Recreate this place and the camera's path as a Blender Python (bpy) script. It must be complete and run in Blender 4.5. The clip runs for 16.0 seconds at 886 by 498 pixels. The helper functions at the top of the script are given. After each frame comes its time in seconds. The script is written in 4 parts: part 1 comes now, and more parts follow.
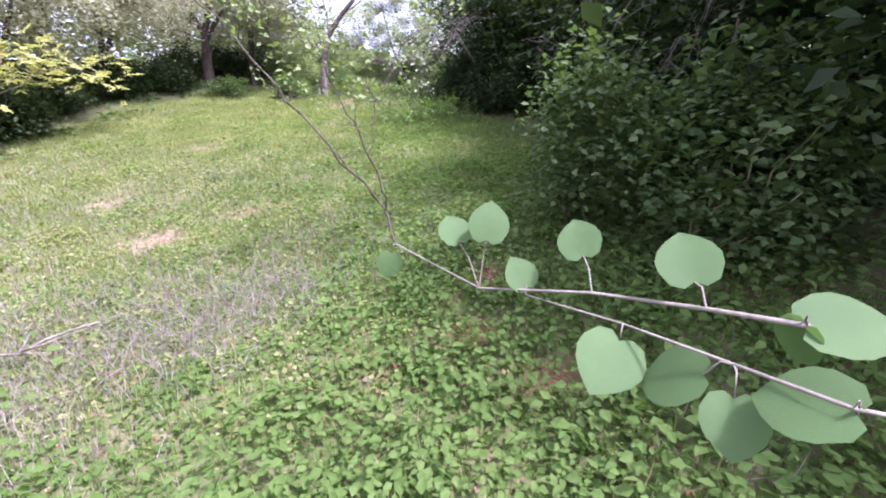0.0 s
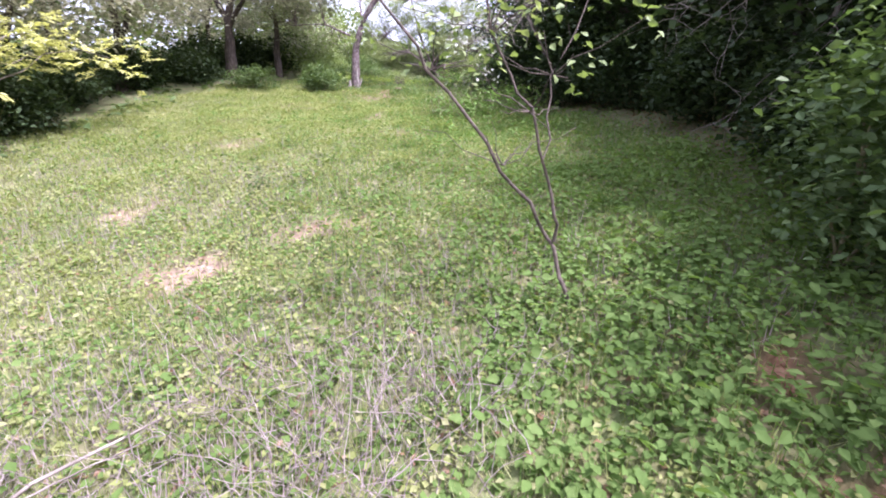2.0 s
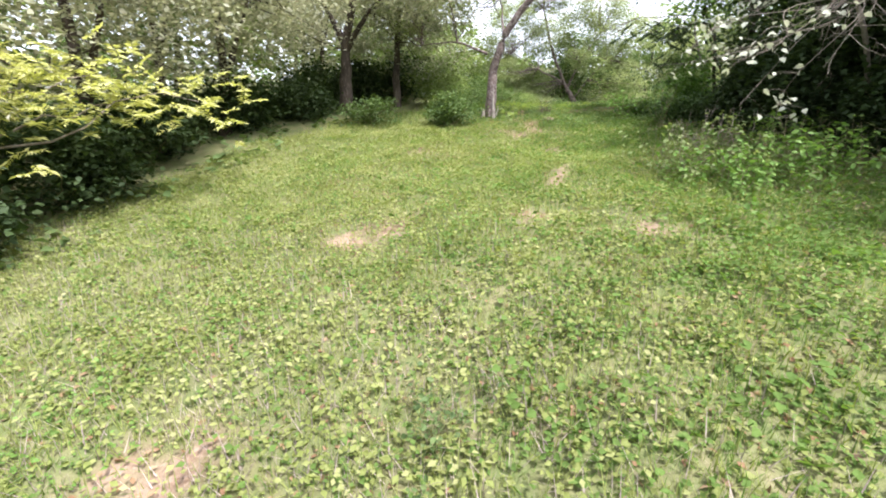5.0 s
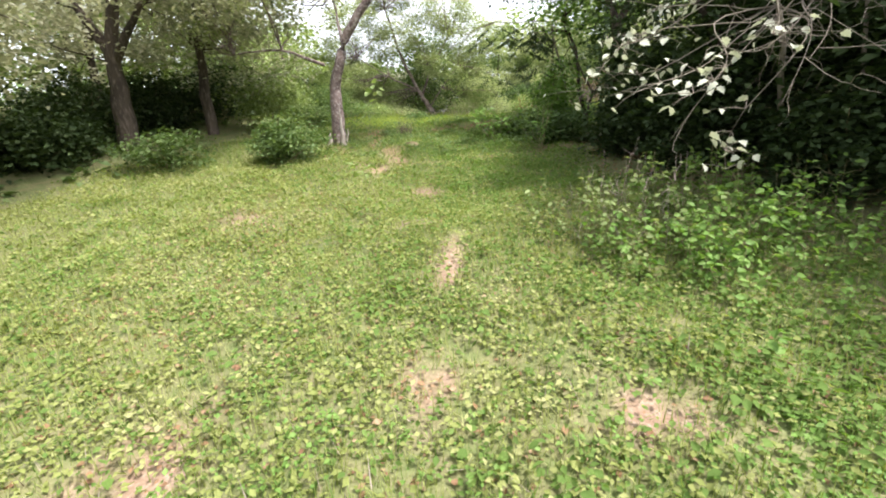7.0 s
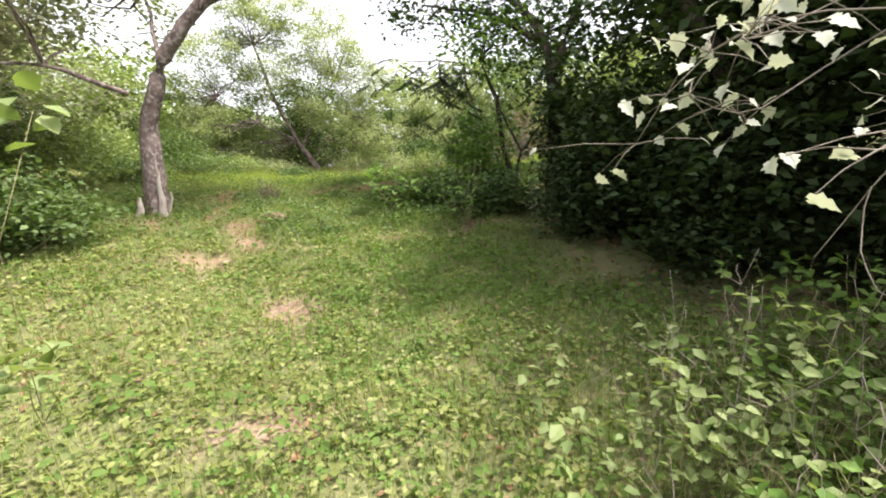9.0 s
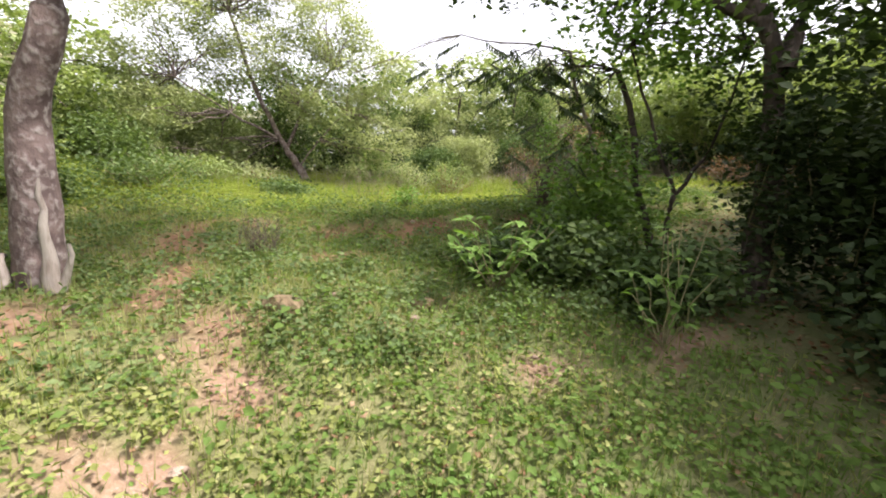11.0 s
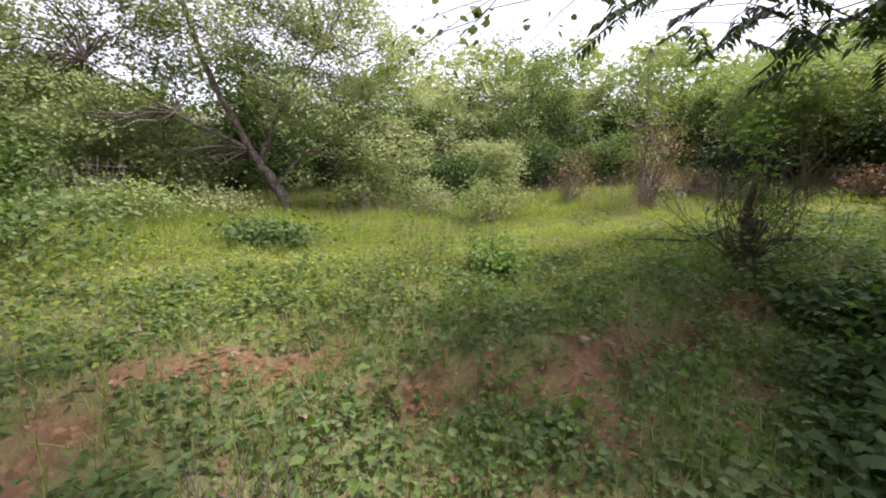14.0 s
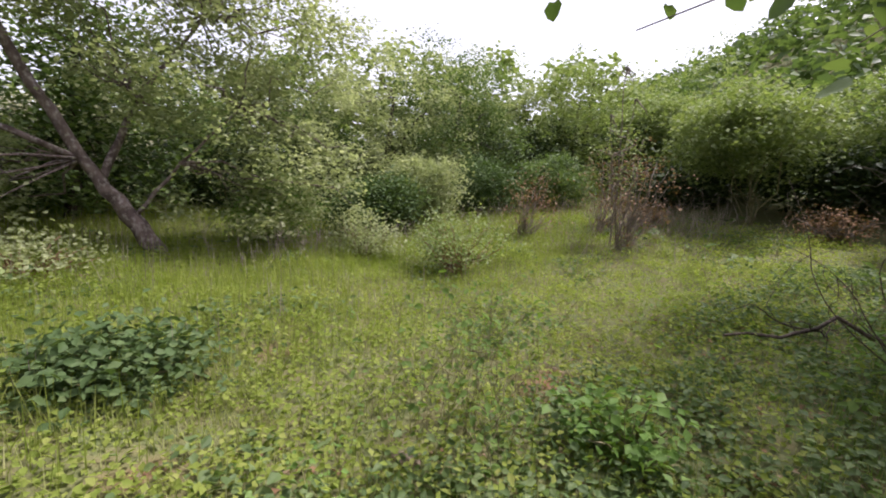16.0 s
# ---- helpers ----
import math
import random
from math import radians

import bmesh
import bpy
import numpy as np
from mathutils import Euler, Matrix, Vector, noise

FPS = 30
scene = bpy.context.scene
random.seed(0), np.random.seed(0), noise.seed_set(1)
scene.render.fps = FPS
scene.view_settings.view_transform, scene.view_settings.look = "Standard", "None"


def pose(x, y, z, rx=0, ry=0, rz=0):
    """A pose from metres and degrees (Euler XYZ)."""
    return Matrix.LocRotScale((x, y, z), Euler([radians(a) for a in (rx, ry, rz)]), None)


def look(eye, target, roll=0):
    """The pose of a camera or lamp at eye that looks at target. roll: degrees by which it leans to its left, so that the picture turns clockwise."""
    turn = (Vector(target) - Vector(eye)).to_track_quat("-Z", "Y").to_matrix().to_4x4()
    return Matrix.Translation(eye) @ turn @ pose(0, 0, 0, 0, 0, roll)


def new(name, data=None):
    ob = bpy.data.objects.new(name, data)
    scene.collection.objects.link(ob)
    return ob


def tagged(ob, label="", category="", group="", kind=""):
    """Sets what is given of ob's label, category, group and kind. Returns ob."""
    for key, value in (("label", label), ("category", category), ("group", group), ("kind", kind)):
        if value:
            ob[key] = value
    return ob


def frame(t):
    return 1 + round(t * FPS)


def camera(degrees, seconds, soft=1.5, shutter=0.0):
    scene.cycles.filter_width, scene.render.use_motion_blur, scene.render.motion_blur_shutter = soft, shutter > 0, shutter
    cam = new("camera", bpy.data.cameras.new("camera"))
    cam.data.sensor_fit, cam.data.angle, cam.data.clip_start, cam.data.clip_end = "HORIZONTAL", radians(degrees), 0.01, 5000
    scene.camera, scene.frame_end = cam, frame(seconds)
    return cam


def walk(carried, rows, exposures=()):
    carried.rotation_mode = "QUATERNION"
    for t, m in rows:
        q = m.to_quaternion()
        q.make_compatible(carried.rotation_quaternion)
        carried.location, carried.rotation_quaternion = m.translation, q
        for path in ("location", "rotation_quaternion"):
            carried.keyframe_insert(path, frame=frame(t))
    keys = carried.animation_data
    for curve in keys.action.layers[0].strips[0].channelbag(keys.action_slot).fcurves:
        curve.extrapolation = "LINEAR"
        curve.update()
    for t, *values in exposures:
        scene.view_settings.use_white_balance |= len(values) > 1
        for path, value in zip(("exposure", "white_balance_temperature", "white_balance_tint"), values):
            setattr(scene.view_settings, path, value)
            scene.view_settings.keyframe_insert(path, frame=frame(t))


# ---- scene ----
cam = camera(93.2, 16.0, soft=1.9)
PATH = [
    (0, (0.269, -0.068, 1.912), (0.107, 1.829, 1.301), 1.8),
    (0.5, (-0.042, 0.08, 1.939), (-0.342, 1.956, 1.314), 1.5),
    (1, (-0.323, 0.293, 1.889), (-0.64, 2.167, 1.268), 1.4),
    (1.5, (-0.58, 0.689, 1.833), (-0.873, 2.565, 1.206), 1.8),
    (2, (-1.019, 1.2, 1.789), (-1.214, 3.09, 1.164), 2.0),
    (2.5, (-1.469, 1.731, 1.828), (-1.992, 3.55, 1.18), 1.5),
    (3, (-1.817, 2.24, 1.841), (-2.464, 4.035, 1.241), 1.2),
    (3.5, (-2.235, 2.839, 1.862), (-2.881, 4.634, 1.261), 1.2),
    (4, (-2.572, 3.338, 1.86), (-3.192, 5.142, 1.261), 1.2),
    (4.2, (-2.768, 3.579, 1.921), (-3.385, 5.394, 1.352), 1.2),
    (6.3, (-3.435, 5.84, 2.794), (-3.827, 7.714, 2.216), -3.3),
    (6.5, (-3.496, 6.123, 2.839), (-3.772, 8.018, 2.263), -3.1),
    (7, (-3.585, 6.772, 2.874), (-3.595, 8.685, 2.29), -2.3),
    (7.5, (-3.571, 7.515, 2.935), (-3.278, 9.441, 2.483), -2.0),
    (8, (-3.485, 8.178, 2.956), (-3.085, 10.102, 2.583), -1.7),
    (8.5, (-3.427, 8.878, 2.989), (-2.988, 10.795, 2.629), -1.2),
    (8.7, (-3.379, 9.14, 2.983), (-2.917, 11.052, 2.622), -1.3),
    (10.8, (-4.1, 12.461, 3.37), (-3.435, 14.315, 3.018), 2.9),
    (11, (-4.103, 12.676, 3.392), (-3.438, 14.531, 3.044), 2.8),
    (11.5, (-4.112, 13.271, 3.426), (-3.447, 15.124, 3.074), 2.5),
    (12, (-4.155, 13.85, 3.505), (-3.486, 15.702, 3.152), 2.3),
    (12.5, (-4.2, 14.431, 3.529), (-3.528, 16.283, 3.18), 2.1),
    (13, (-4.257, 14.947, 3.602), (-3.577, 16.796, 3.261), 1.9),
    (13.5, (-4.356, 15.421, 3.641), (-3.632, 17.256, 3.304), 1.6),
    (14, (-4.382, 15.979, 3.685), (-3.576, 17.778, 3.349), 1.5),
    (14.5, (-4.385, 16.618, 3.78), (-3.463, 18.361, 3.445), 1.9),
    (15, (-4.422, 17.159, 3.845), (-3.387, 18.841, 3.528), 2.0),
    (15.5, (-4.385, 17.748, 4.002), (-3.238, 19.358, 3.699), 3.2),
    (16, (-4.303, 18.221, 4.078), (-3.045, 19.746, 3.775), 3.4),
]
EXPOSURES = [(0, 1.9, 5350, 40), (2.0, 1.95, 5450, 39), (4.2, 1.8, 5850, 21), (6.3, 1.75, 6200, 13), (8.7, 1.76, 6450, 15), (10.8, 1.68, 6500, 19), (13.0, 1.46, 6250, 27), (16.0, 0.96, 6100, 27)]
walk(cam, [(t, look(e, g, r)) for t, e, g, r in PATH], EXPOSURES)

# ---- daylight ----
SUN_EL, SUN_AZ = 63.0, 112.0   # height and compass bearing (from +y, clockwise) of the sun
world = bpy.data.worlds.new("sky")
scene.world = world
world.use_nodes = True
wn = world.node_tree.nodes
sky = wn.new("ShaderNodeTexSky")
sky.sky_type, sky.sun_disc = "NISHITA", False
sky.sun_elevation, sky.sun_rotation = radians(SUN_EL), radians(SUN_AZ)
sky.air_density, sky.dust_density, sky.ozone_density = 1.0, 3.0, 0.5
wn["Background"].inputs["Strength"].default_value = 0.15
haze = wn.new("ShaderNodeHueSaturation")   # thin white cloud veils the blue
haze.inputs["Saturation"].default_value, haze.inputs["Value"].default_value = 0.2, 1.05
world.node_tree.links.new(sky.outputs[0], haze.inputs["Color"])
world.node_tree.links.new(haze.outputs[0], wn["Background"].inputs["Color"])
sun_data = bpy.data.lights.new("sun", "SUN")
sun_data.energy, sun_data.angle, sun_data.color = 3.0, radians(7.0), (1.0, 0.94, 0.86)
sun_dir = Vector((math.sin(radians(SUN_AZ)) * math.cos(radians(SUN_EL)), math.cos(radians(SUN_AZ)) * math.cos(radians(SUN_EL)), math.sin(radians(SUN_EL))))
new("sun", sun_data).matrix_world = look(sun_dir * 60, (0, 0, 0))


# ---- materials ----
def leaf_mat(name, dark, mid, light, rough=0.55, through_light=0.35, drift=0.25, glow=(1.25, 1.35, 0.6)):
    m = bpy.data.materials.new(name)
    m.use_nodes = True
    nt = m.node_tree
    nd, ln = nt.nodes, nt.links.new
    nd.clear()
    out = nd.new("ShaderNodeOutputMaterial")
    geo = nd.new("ShaderNodeNewGeometry")
    ramp = nd.new("ShaderNodeValToRGB")
    ramp.color_ramp.elements[0].color, ramp.color_ramp.elements[1].color = (*dark, 1), (*light, 1)
    e = ramp.color_ramp.elements.new(0.55)
    e.color = (*mid, 1)
    tc = nd.new("ShaderNodeTexCoord")
    nz = nd.new("ShaderNodeTexNoise")
    nz.inputs["Scale"].default_value = 1.1
    nz.inputs["Detail"].default_value = 4
    ln(tc.outputs["Object"], nz.inputs["Vector"])
    mix = nd.new("ShaderNodeMath")
    mix.operation = "MULTIPLY_ADD"
    mix.inputs[1].default_value = drift * 2.5
    sub = nd.new("ShaderNodeMath")
    sub.operation = "SUBTRACT"
    sub.inputs[1].default_value = drift * 1.25
    ln(nz.outputs["Fac"], mix.inputs[0])
    each = nd.new("ShaderNodeMath")
    each.operation = "MULTIPLY_ADD"
    each.inputs[1].default_value, each.inputs[2].default_value = 0.5, 0.25
    ln(geo.outputs["Random Per Island"], each.inputs[0])
    ln(each.outputs[0], mix.inputs[2])
    ln(mix.outputs[0], sub.inputs[0])
    ln(sub.outputs[0], ramp.inputs["Fac"])
    fine = nd.new("ShaderNodeTexNoise")
    fine.inputs["Scale"].default_value = 60
    ln(tc.outputs["Object"], fine.inputs["Vector"])
    bump = nd.new("ShaderNodeBump")
    bump.inputs["Strength"].default_value = 0.25
    bump.inputs["Distance"].default_value = 0.01
    ln(fine.outputs["Fac"], bump.inputs["Height"])
    pb = nd.new("ShaderNodeBsdfPrincipled")
    pb.inputs["Roughness"].default_value = rough
    pb.inputs["Specular IOR Level"].default_value = 0.16
    ln(ramp.outputs["Color"], pb.inputs["Base Color"])
    ln(bump.outputs["Normal"], pb.inputs["Normal"])
    tr = nd.new("ShaderNodeBsdfTranslucent")
    tint = nd.new("ShaderNodeMix")
    tint.data_type, tint.blend_type = "RGBA", "MULTIPLY"
    tint.inputs[0].default_value = 1
    tint.inputs[7].default_value = (*glow, 1)
    ln(ramp.outputs["Color"], tint.inputs[6])
    ln(tint.outputs[2], tr.inputs["Color"])
    ms = nd.new("ShaderNodeMixShader")
    ms.inputs[0].default_value = through_light
    ln(pb.outputs[0], ms.inputs[1])
    ln(tr.outputs[0], ms.inputs[2])
    ln(ms.outputs[0], out.inputs["Surface"])
    return m


def rough_mat(name, c1, c2, c3, scale=4.0, rough=0.9, bump=0.5, stretch=(1, 1, 1), fine_scale=40.0, dist=0.02):
    m = bpy.data.materials.new(name)
    m.use_nodes = True
    nt = m.node_tree
    nd, ln = nt.nodes, nt.links.new
    pb = nd["Principled BSDF"]
    tc = nd.new("ShaderNodeTexCoord")
    mp = nd.new("ShaderNodeMapping")
    mp.inputs["Scale"].default_value = stretch
    ln(tc.outputs["Object"], mp.inputs["Vector"])
    n1, n2 = nd.new("ShaderNodeTexNoise"), nd.new("ShaderNodeTexNoise")
    n1.inputs["Scale"].default_value, n2.inputs["Scale"].default_value = scale, fine_scale
    n1.inputs["Detail"].default_value = n2.inputs["Detail"].default_value = 5
    ln(mp.outputs[0], n1.inputs["Vector"])
    ln(mp.outputs[0], n2.inputs["Vector"])
    r1 = nd.new("ShaderNodeValToRGB")
    r1.color_ramp.elements[0].color, r1.color_ramp.elements[1].color = (*c1, 1), (*c2, 1)
    r1.color_ramp.elements[0].position, r1.color_ramp.elements[1].position = 0.35, 0.65
    ln(n1.outputs["Fac"], r1.inputs["Fac"])
    mx = nd.new("ShaderNodeMix")
    mx.data_type = "RGBA"
    r2 = nd.new("ShaderNodeMapRange")
    r2.inputs[1].default_value, r2.inputs[2].default_value = 0.5, 0.75
    ln(n2.outputs["Fac"], r2.inputs[0])
    ln(r2.outputs[0], mx.inputs[0])
    ln(r1.outputs["Color"], mx.inputs[6])
    mx.inputs[7].default_value = (*c3, 1)
    ln(mx.outputs[2], pb.inputs["Base Color"])
    pb.inputs["Roughness"].default_value = rough
    pb.inputs["Specular IOR Level"].default_value = 0.2
    bp = nd.new("ShaderNodeBump")
    bp.inputs["Strength"].default_value, bp.inputs["Distance"].default_value = bump, dist
    ln(n2.outputs["Fac"], bp.inputs["Height"])
    ln(bp.outputs["Normal"], pb.inputs["Normal"])
    return m


M_SOIL = rough_mat("pale_earth", (0.161, 0.105, 0.07), (0.252, 0.182, 0.13), (0.315, 0.248, 0.189), 1.6, 0.95, 0.8, fine_scale=28)
M_TURF = rough_mat("turf_and_mulch", (0.045, 0.05, 0.02), (0.09, 0.085, 0.035), (0.13, 0.085, 0.05), 2.2, 0.95, 0.8, fine_scale=30)
M_BARK = rough_mat("grey_brown_bark", (0.085, 0.06, 0.055), (0.22, 0.165, 0.15), (0.40, 0.355, 0.33), 7.0, 0.9, 0.8, (1, 1, 0.8), 22, 0.02)
M_DARKBARK = rough_mat("dark_bark", (0.035, 0.028, 0.022), (0.09, 0.07, 0.055), (0.15, 0.12, 0.1), 4.0, 0.9, 0.9, (1, 1, 0.3), 25, 0.03)
M_PALEWOOD = rough_mat("pale_dead_wood", (0.26, 0.22, 0.19), (0.40, 0.36, 0.31), (0.18, 0.14, 0.11), 6.0, 0.85, 0.6, (1, 1, 0.2), 40)
M_TWIG = rough_mat("grey_twig_bark", (0.15, 0.125, 0.10), (0.28, 0.245, 0.20), (0.16, 0.13, 0.1), 9.0, 0.85, 0.4)
M_GREENSTEM = rough_mat("green_brown_stem", (0.12, 0.11, 0.05), (0.22, 0.2, 0.1), (0.28, 0.24, 0.15), 9.0, 0.7, 0.3)
M_STONE = rough_mat("pale_stone", (0.22, 0.16, 0.12), (0.36, 0.29, 0.23), (0.18, 0.12, 0.09), 12, 0.85, 0.6)
M_COVER = leaf_mat("ground_cover_leaf", (0.078, 0.133, 0.0312), (0.117, 0.187, 0.0437), (0.156, 0.222, 0.0663), 0.8, 0.42, 0.35)
M_GRASS = leaf_mat("meadow_grass", (0.144, 0.176, 0.0433), (0.234, 0.262, 0.0857), (0.378, 0.361, 0.198), 0.75, 0.4, 0.5)
M_TALLGRASS = leaf_mat("tall_pale_grass", (0.117, 0.172, 0.0273), (0.211, 0.265, 0.0484), (0.328, 0.335, 0.109), 0.75, 0.45)
M_DRY = leaf_mat("dry_stalk", (0.15, 0.115, 0.10), (0.28, 0.23, 0.205), (0.48, 0.41, 0.36), 0.8, 0.15)
M_LITTER = leaf_mat("dead_leaf", (0.105, 0.0525, 0.03), (0.225, 0.135, 0.075), (0.375, 0.3, 0.203), 0.8, 0.15)
# very dark tone; on bushes below the trees it stands in for shade
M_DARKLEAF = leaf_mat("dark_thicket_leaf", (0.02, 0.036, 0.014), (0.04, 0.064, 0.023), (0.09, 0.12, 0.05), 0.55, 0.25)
M_BUSH = leaf_mat("bush_leaf", (0.045, 0.08, 0.028), (0.10, 0.15, 0.052), (0.20, 0.255, 0.10), 0.5)
M_LIGHTLEAF = leaf_mat("light_green_leaf", (0.10, 0.145, 0.05), (0.20, 0.255, 0.095), (0.36, 0.39, 0.2), 0.5)
# grey-green, with strong sunlight on the foliage painted in as paler tones
M_GREYLEAF = leaf_mat("grey_green_sun_paled_leaf", (0.17, 0.185, 0.11), (0.36, 0.365, 0.245), (0.62, 0.58, 0.49), 0.5, 0.42, 0.25, (1.15, 1.15, 0.9))
M_OLIVE = leaf_mat("olive_feathery_leaf", (0.143, 0.176, 0.078), (0.28, 0.319, 0.156), (0.468, 0.488, 0.299), 0.55, 0.52, 0.4, (1.15, 1.2, 0.8))
M_YELLOW = leaf_mat("yellow_green_leaf", (0.33, 0.34, 0.11), (0.48, 0.47, 0.20), (0.64, 0.61, 0.35), 0.5, 0.4)
M_PALELEAF = leaf_mat("pale_broad_leaf", (0.34, 0.37, 0.26), (0.48, 0.50, 0.39), (0.64, 0.64, 0.55), 0.5, 0.3, 0.25, (1.1, 1.12, 0.9))
M_BIGLEAF = leaf_mat("broad_soft_leaf", (0.07, 0.125, 0.045), (0.10, 0.165, 0.06), (0.15, 0.22, 0.09), 0.5, 0.35)
M_HERB = leaf_mat("herb_leaf", (0.0825, 0.165, 0.03), (0.135, 0.232, 0.051), (0.21, 0.3, 0.09), 0.5)
# dark creeper green; some added bushes wear it in place of shade
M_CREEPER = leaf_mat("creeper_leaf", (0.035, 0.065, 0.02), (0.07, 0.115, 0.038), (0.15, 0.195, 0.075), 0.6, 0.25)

# ---- ground shape ----
rng = np.random.default_rng(7)


def ground_z(x, y):
    """Height of the ground, a slope that rises along the walk and into a wooded hill far off."""
    x, y = np.asarray(x, float), np.asarray(y, float)
    yc, xc = np.clip(y, -4, 23), np.clip(x, -13, 9) + 3.5
    z = -0.258 + 0.108233 * yc + 0.00980657 * yc**2 - 0.000425821 * yc**3 + 2.61291e-6 * yc**4 + 0.126841 * xc - 0.0066273 * xc * yc + 0.0102525 * xc**2
    z = z + 0.2 * np.exp(-((x + 3.5) ** 2 + (y - 8) ** 2) / 9.7) - 0.25 * np.exp(-((x + 3.9) ** 2 + (y - 13.5) ** 2) / 2.0) + 0.04 * np.clip(y - 23, 0, 12)
    z = z - 0.12 * np.clip((y - 19.8) / 1.5, 0, 1) * np.clip((1.5 - x) / 2.5, 0, 1)
    rim = np.clip((y - 17.62 - 0.08 * np.sin(3 * x) - 0.06 * np.sin(7.7 * x)) / 0.22, 0, 1)   # eroded lip of the low terrace
    z = z + 0.17 * rim * (3 - 2 * rim) * rim * np.clip((20.2 - y) / 1.9, 0, 1) * np.clip((x + 4.3) / 1.3, 0, 1) * np.clip((4 - x) / 2, 0, 1)
    z = z + 0.022 * np.sin(3.1 * x + 1.7 * y) + 0.02 * np.sin(2.3 * y - 1.9 * x + 1) + 0.012 * np.sin(6.7 * x - 4 * y) + 0.01 * np.sin(5.3 * y + 7.1 * x)
    far = np.clip((x - 11) / 45, 0, 1)
    side = np.clip((62 - y) / 40, 0, 1)
    return z + 21 * far * far * (3 - 2 * far) * side


def gz(x, y):
    return float(ground_z(x, y))


def patchy(x, y, f=1.0, s=0.0):
    """Uneven field between about 0 and 1."""
    x, y = np.asarray(x) * f, np.asarray(y) * f
    return 0.5 + 0.17 * (np.sin(1.3 * x + 2.1 * y + s) + np.sin(2.7 * x - 1.1 * y + 2 * s) + np.sin(-3.3 * y + 0.9 * x + 3 * s))


# bare earth: x, y, half width, half length
BARE = [(0.33, 2.35, 0.24, 0.17), (0.34, 2.98, 0.2, 0.15), (0.75, 1.9, 0.2, 0.15), (-3.55, 4.30, 0.40, 0.28), (-2.70, 5.08, 0.45, 0.22), (-5.15, 5.6, 0.35, 0.3), (-5.5, 8.3, 0.3, 0.3),
        (-5.2, 8.6, 0.22, 0.35), (-3.75, 8.9, 0.16, 0.25), (-2.5, 8.6, 0.2, 0.18), (-3.55, 10.5, 0.14, 0.45), (-3.78, 11.75, 0.3, 0.16), (-3.87, 13.4, 0.26, 0.4), (-6.15, 12.0, 0.3, 0.25),
        (-5.16, 17.4, 0.26, 0.65), (-5.06, 16.4, 0.23, 0.55), (-4.62, 15.55, 0.24, 0.35), (-4.4, 15.05, 0.2, 0.25), (-4.85, 14.6, 0.35, 0.2), (-5.75, 15.95, 0.4, 0.25),
        (-4.36, 18.26, 0.50, 0.16), (-2.3, 17.68, 1.0, 0.09), (-3.8, 16.98, 0.3, 0.2), (-4.65, 18.3, 0.7, 0.15), (-2.72, 17.6, 0.5, 0.2), (-2.15, 19.68, 0.25, 0.14), (-4.17, 20.17, 0.16, 0.1), (-3.35, 21.2, 0.18, 0.1), (-3.7, 17.75, 0.4, 0.12), (-1.2, 17.72, 0.6, 0.1), (-3.0, 17.2, 0.25, 0.14), (-1.9, 17.2, 0.2, 0.15), (-2.6, 14.8, 0.22, 0.16), (-1.6, 14.7, 0.35, 0.2)]


def bare(x, y):
    """1 in the middle of a patch of bare earth, 0 outside."""
    x, y = np.asarray(x, float), np.asarray(y, float)
    b = np.zeros_like(x)
    for cx, cy, a, l in BARE:
        b = np.maximum(b, 1.35 - np.hypot((x - cx) / a, (y - cy) / l) + 0.4 * np.sin(9 * x + 3 * y) * np.sin(7 * y - 4 * x) + 0.35 * np.sin(23 * x - 9 * y) * np.sin(19 * y + 8 * x))
    return np.clip(b, 0, 1)


# ---- mesh helpers ----
def quick_mesh(name, verts, tris, mat, smooth=False):
    me = bpy.data.meshes.new(name)
    verts, tris = np.asarray(verts, np.float32), np.asarray(tris, np.int32)
    me.vertices.add(len(verts))
    me.vertices.foreach_set("co", verts.ravel())
    k = tris.shape[1]
    me.loops.add(tris.size)
    me.loops.foreach_set("vertex_index", tris.ravel())
    me.polygons.add(len(tris))
    me.polygons.foreach_set("loop_start", np.arange(0, tris.size, k, dtype=np.int32))
    if smooth:
        me.polygons.foreach_set("use_smooth", np.ones(len(tris), bool))
    me.update(calc_edges=True)
    me.materials.append(mat)
    return me


def part(name, me, parent=None, label=""):
    ob = new(name, me)
    if parent is not None:
        ob.parent = parent
    if label:
        tagged(ob, label)
    return ob


def thing(name, x, y, z=None, label="", category="", group="", kind=""):
    ob = new(name)
    ob.location = (x, y, gz(x, y) if z is None else z)
    ob.empty_display_size = 0.2
    return tagged(ob, label, category, group, kind)


# leaf shapes: x along the leaf, y across, z out of it
LEAF2 = (np.array([(0, 0, 0), (0.45, -0.34, 0.10), (1, 0, -0.06), (0.45, 0.34, 0.10)]), np.array([(0, 1, 2), (0, 2, 3)]))
LEAF4 = (np.array([(0, 0, 0), (0.38, -0.36, 0.09), (0.8, -0.2, 0.03), (1, 0, -0.1), (0.8, 0.2, 0.03), (0.38, 0.36, 0.09)]),
         np.array([(0, 1, 2), (0, 2, 3), (0, 3, 4), (0, 4, 5)]))
ROUND = (np.array([(0, 0, 0), (-0.08, -0.25, 0.06), (0.3, -0.5, 0.09), (0.75, -0.32, 0.02), (1, 0, -0.06), (0.75, 0.32, 0.02), (0.3, 0.5, 0.09), (-0.08, 0.25, 0.06)]),
         np.array([(0, 1, 2), (0, 2, 3), (0, 3, 4), (0, 4, 5), (0, 5, 6), (0, 6, 7)]))
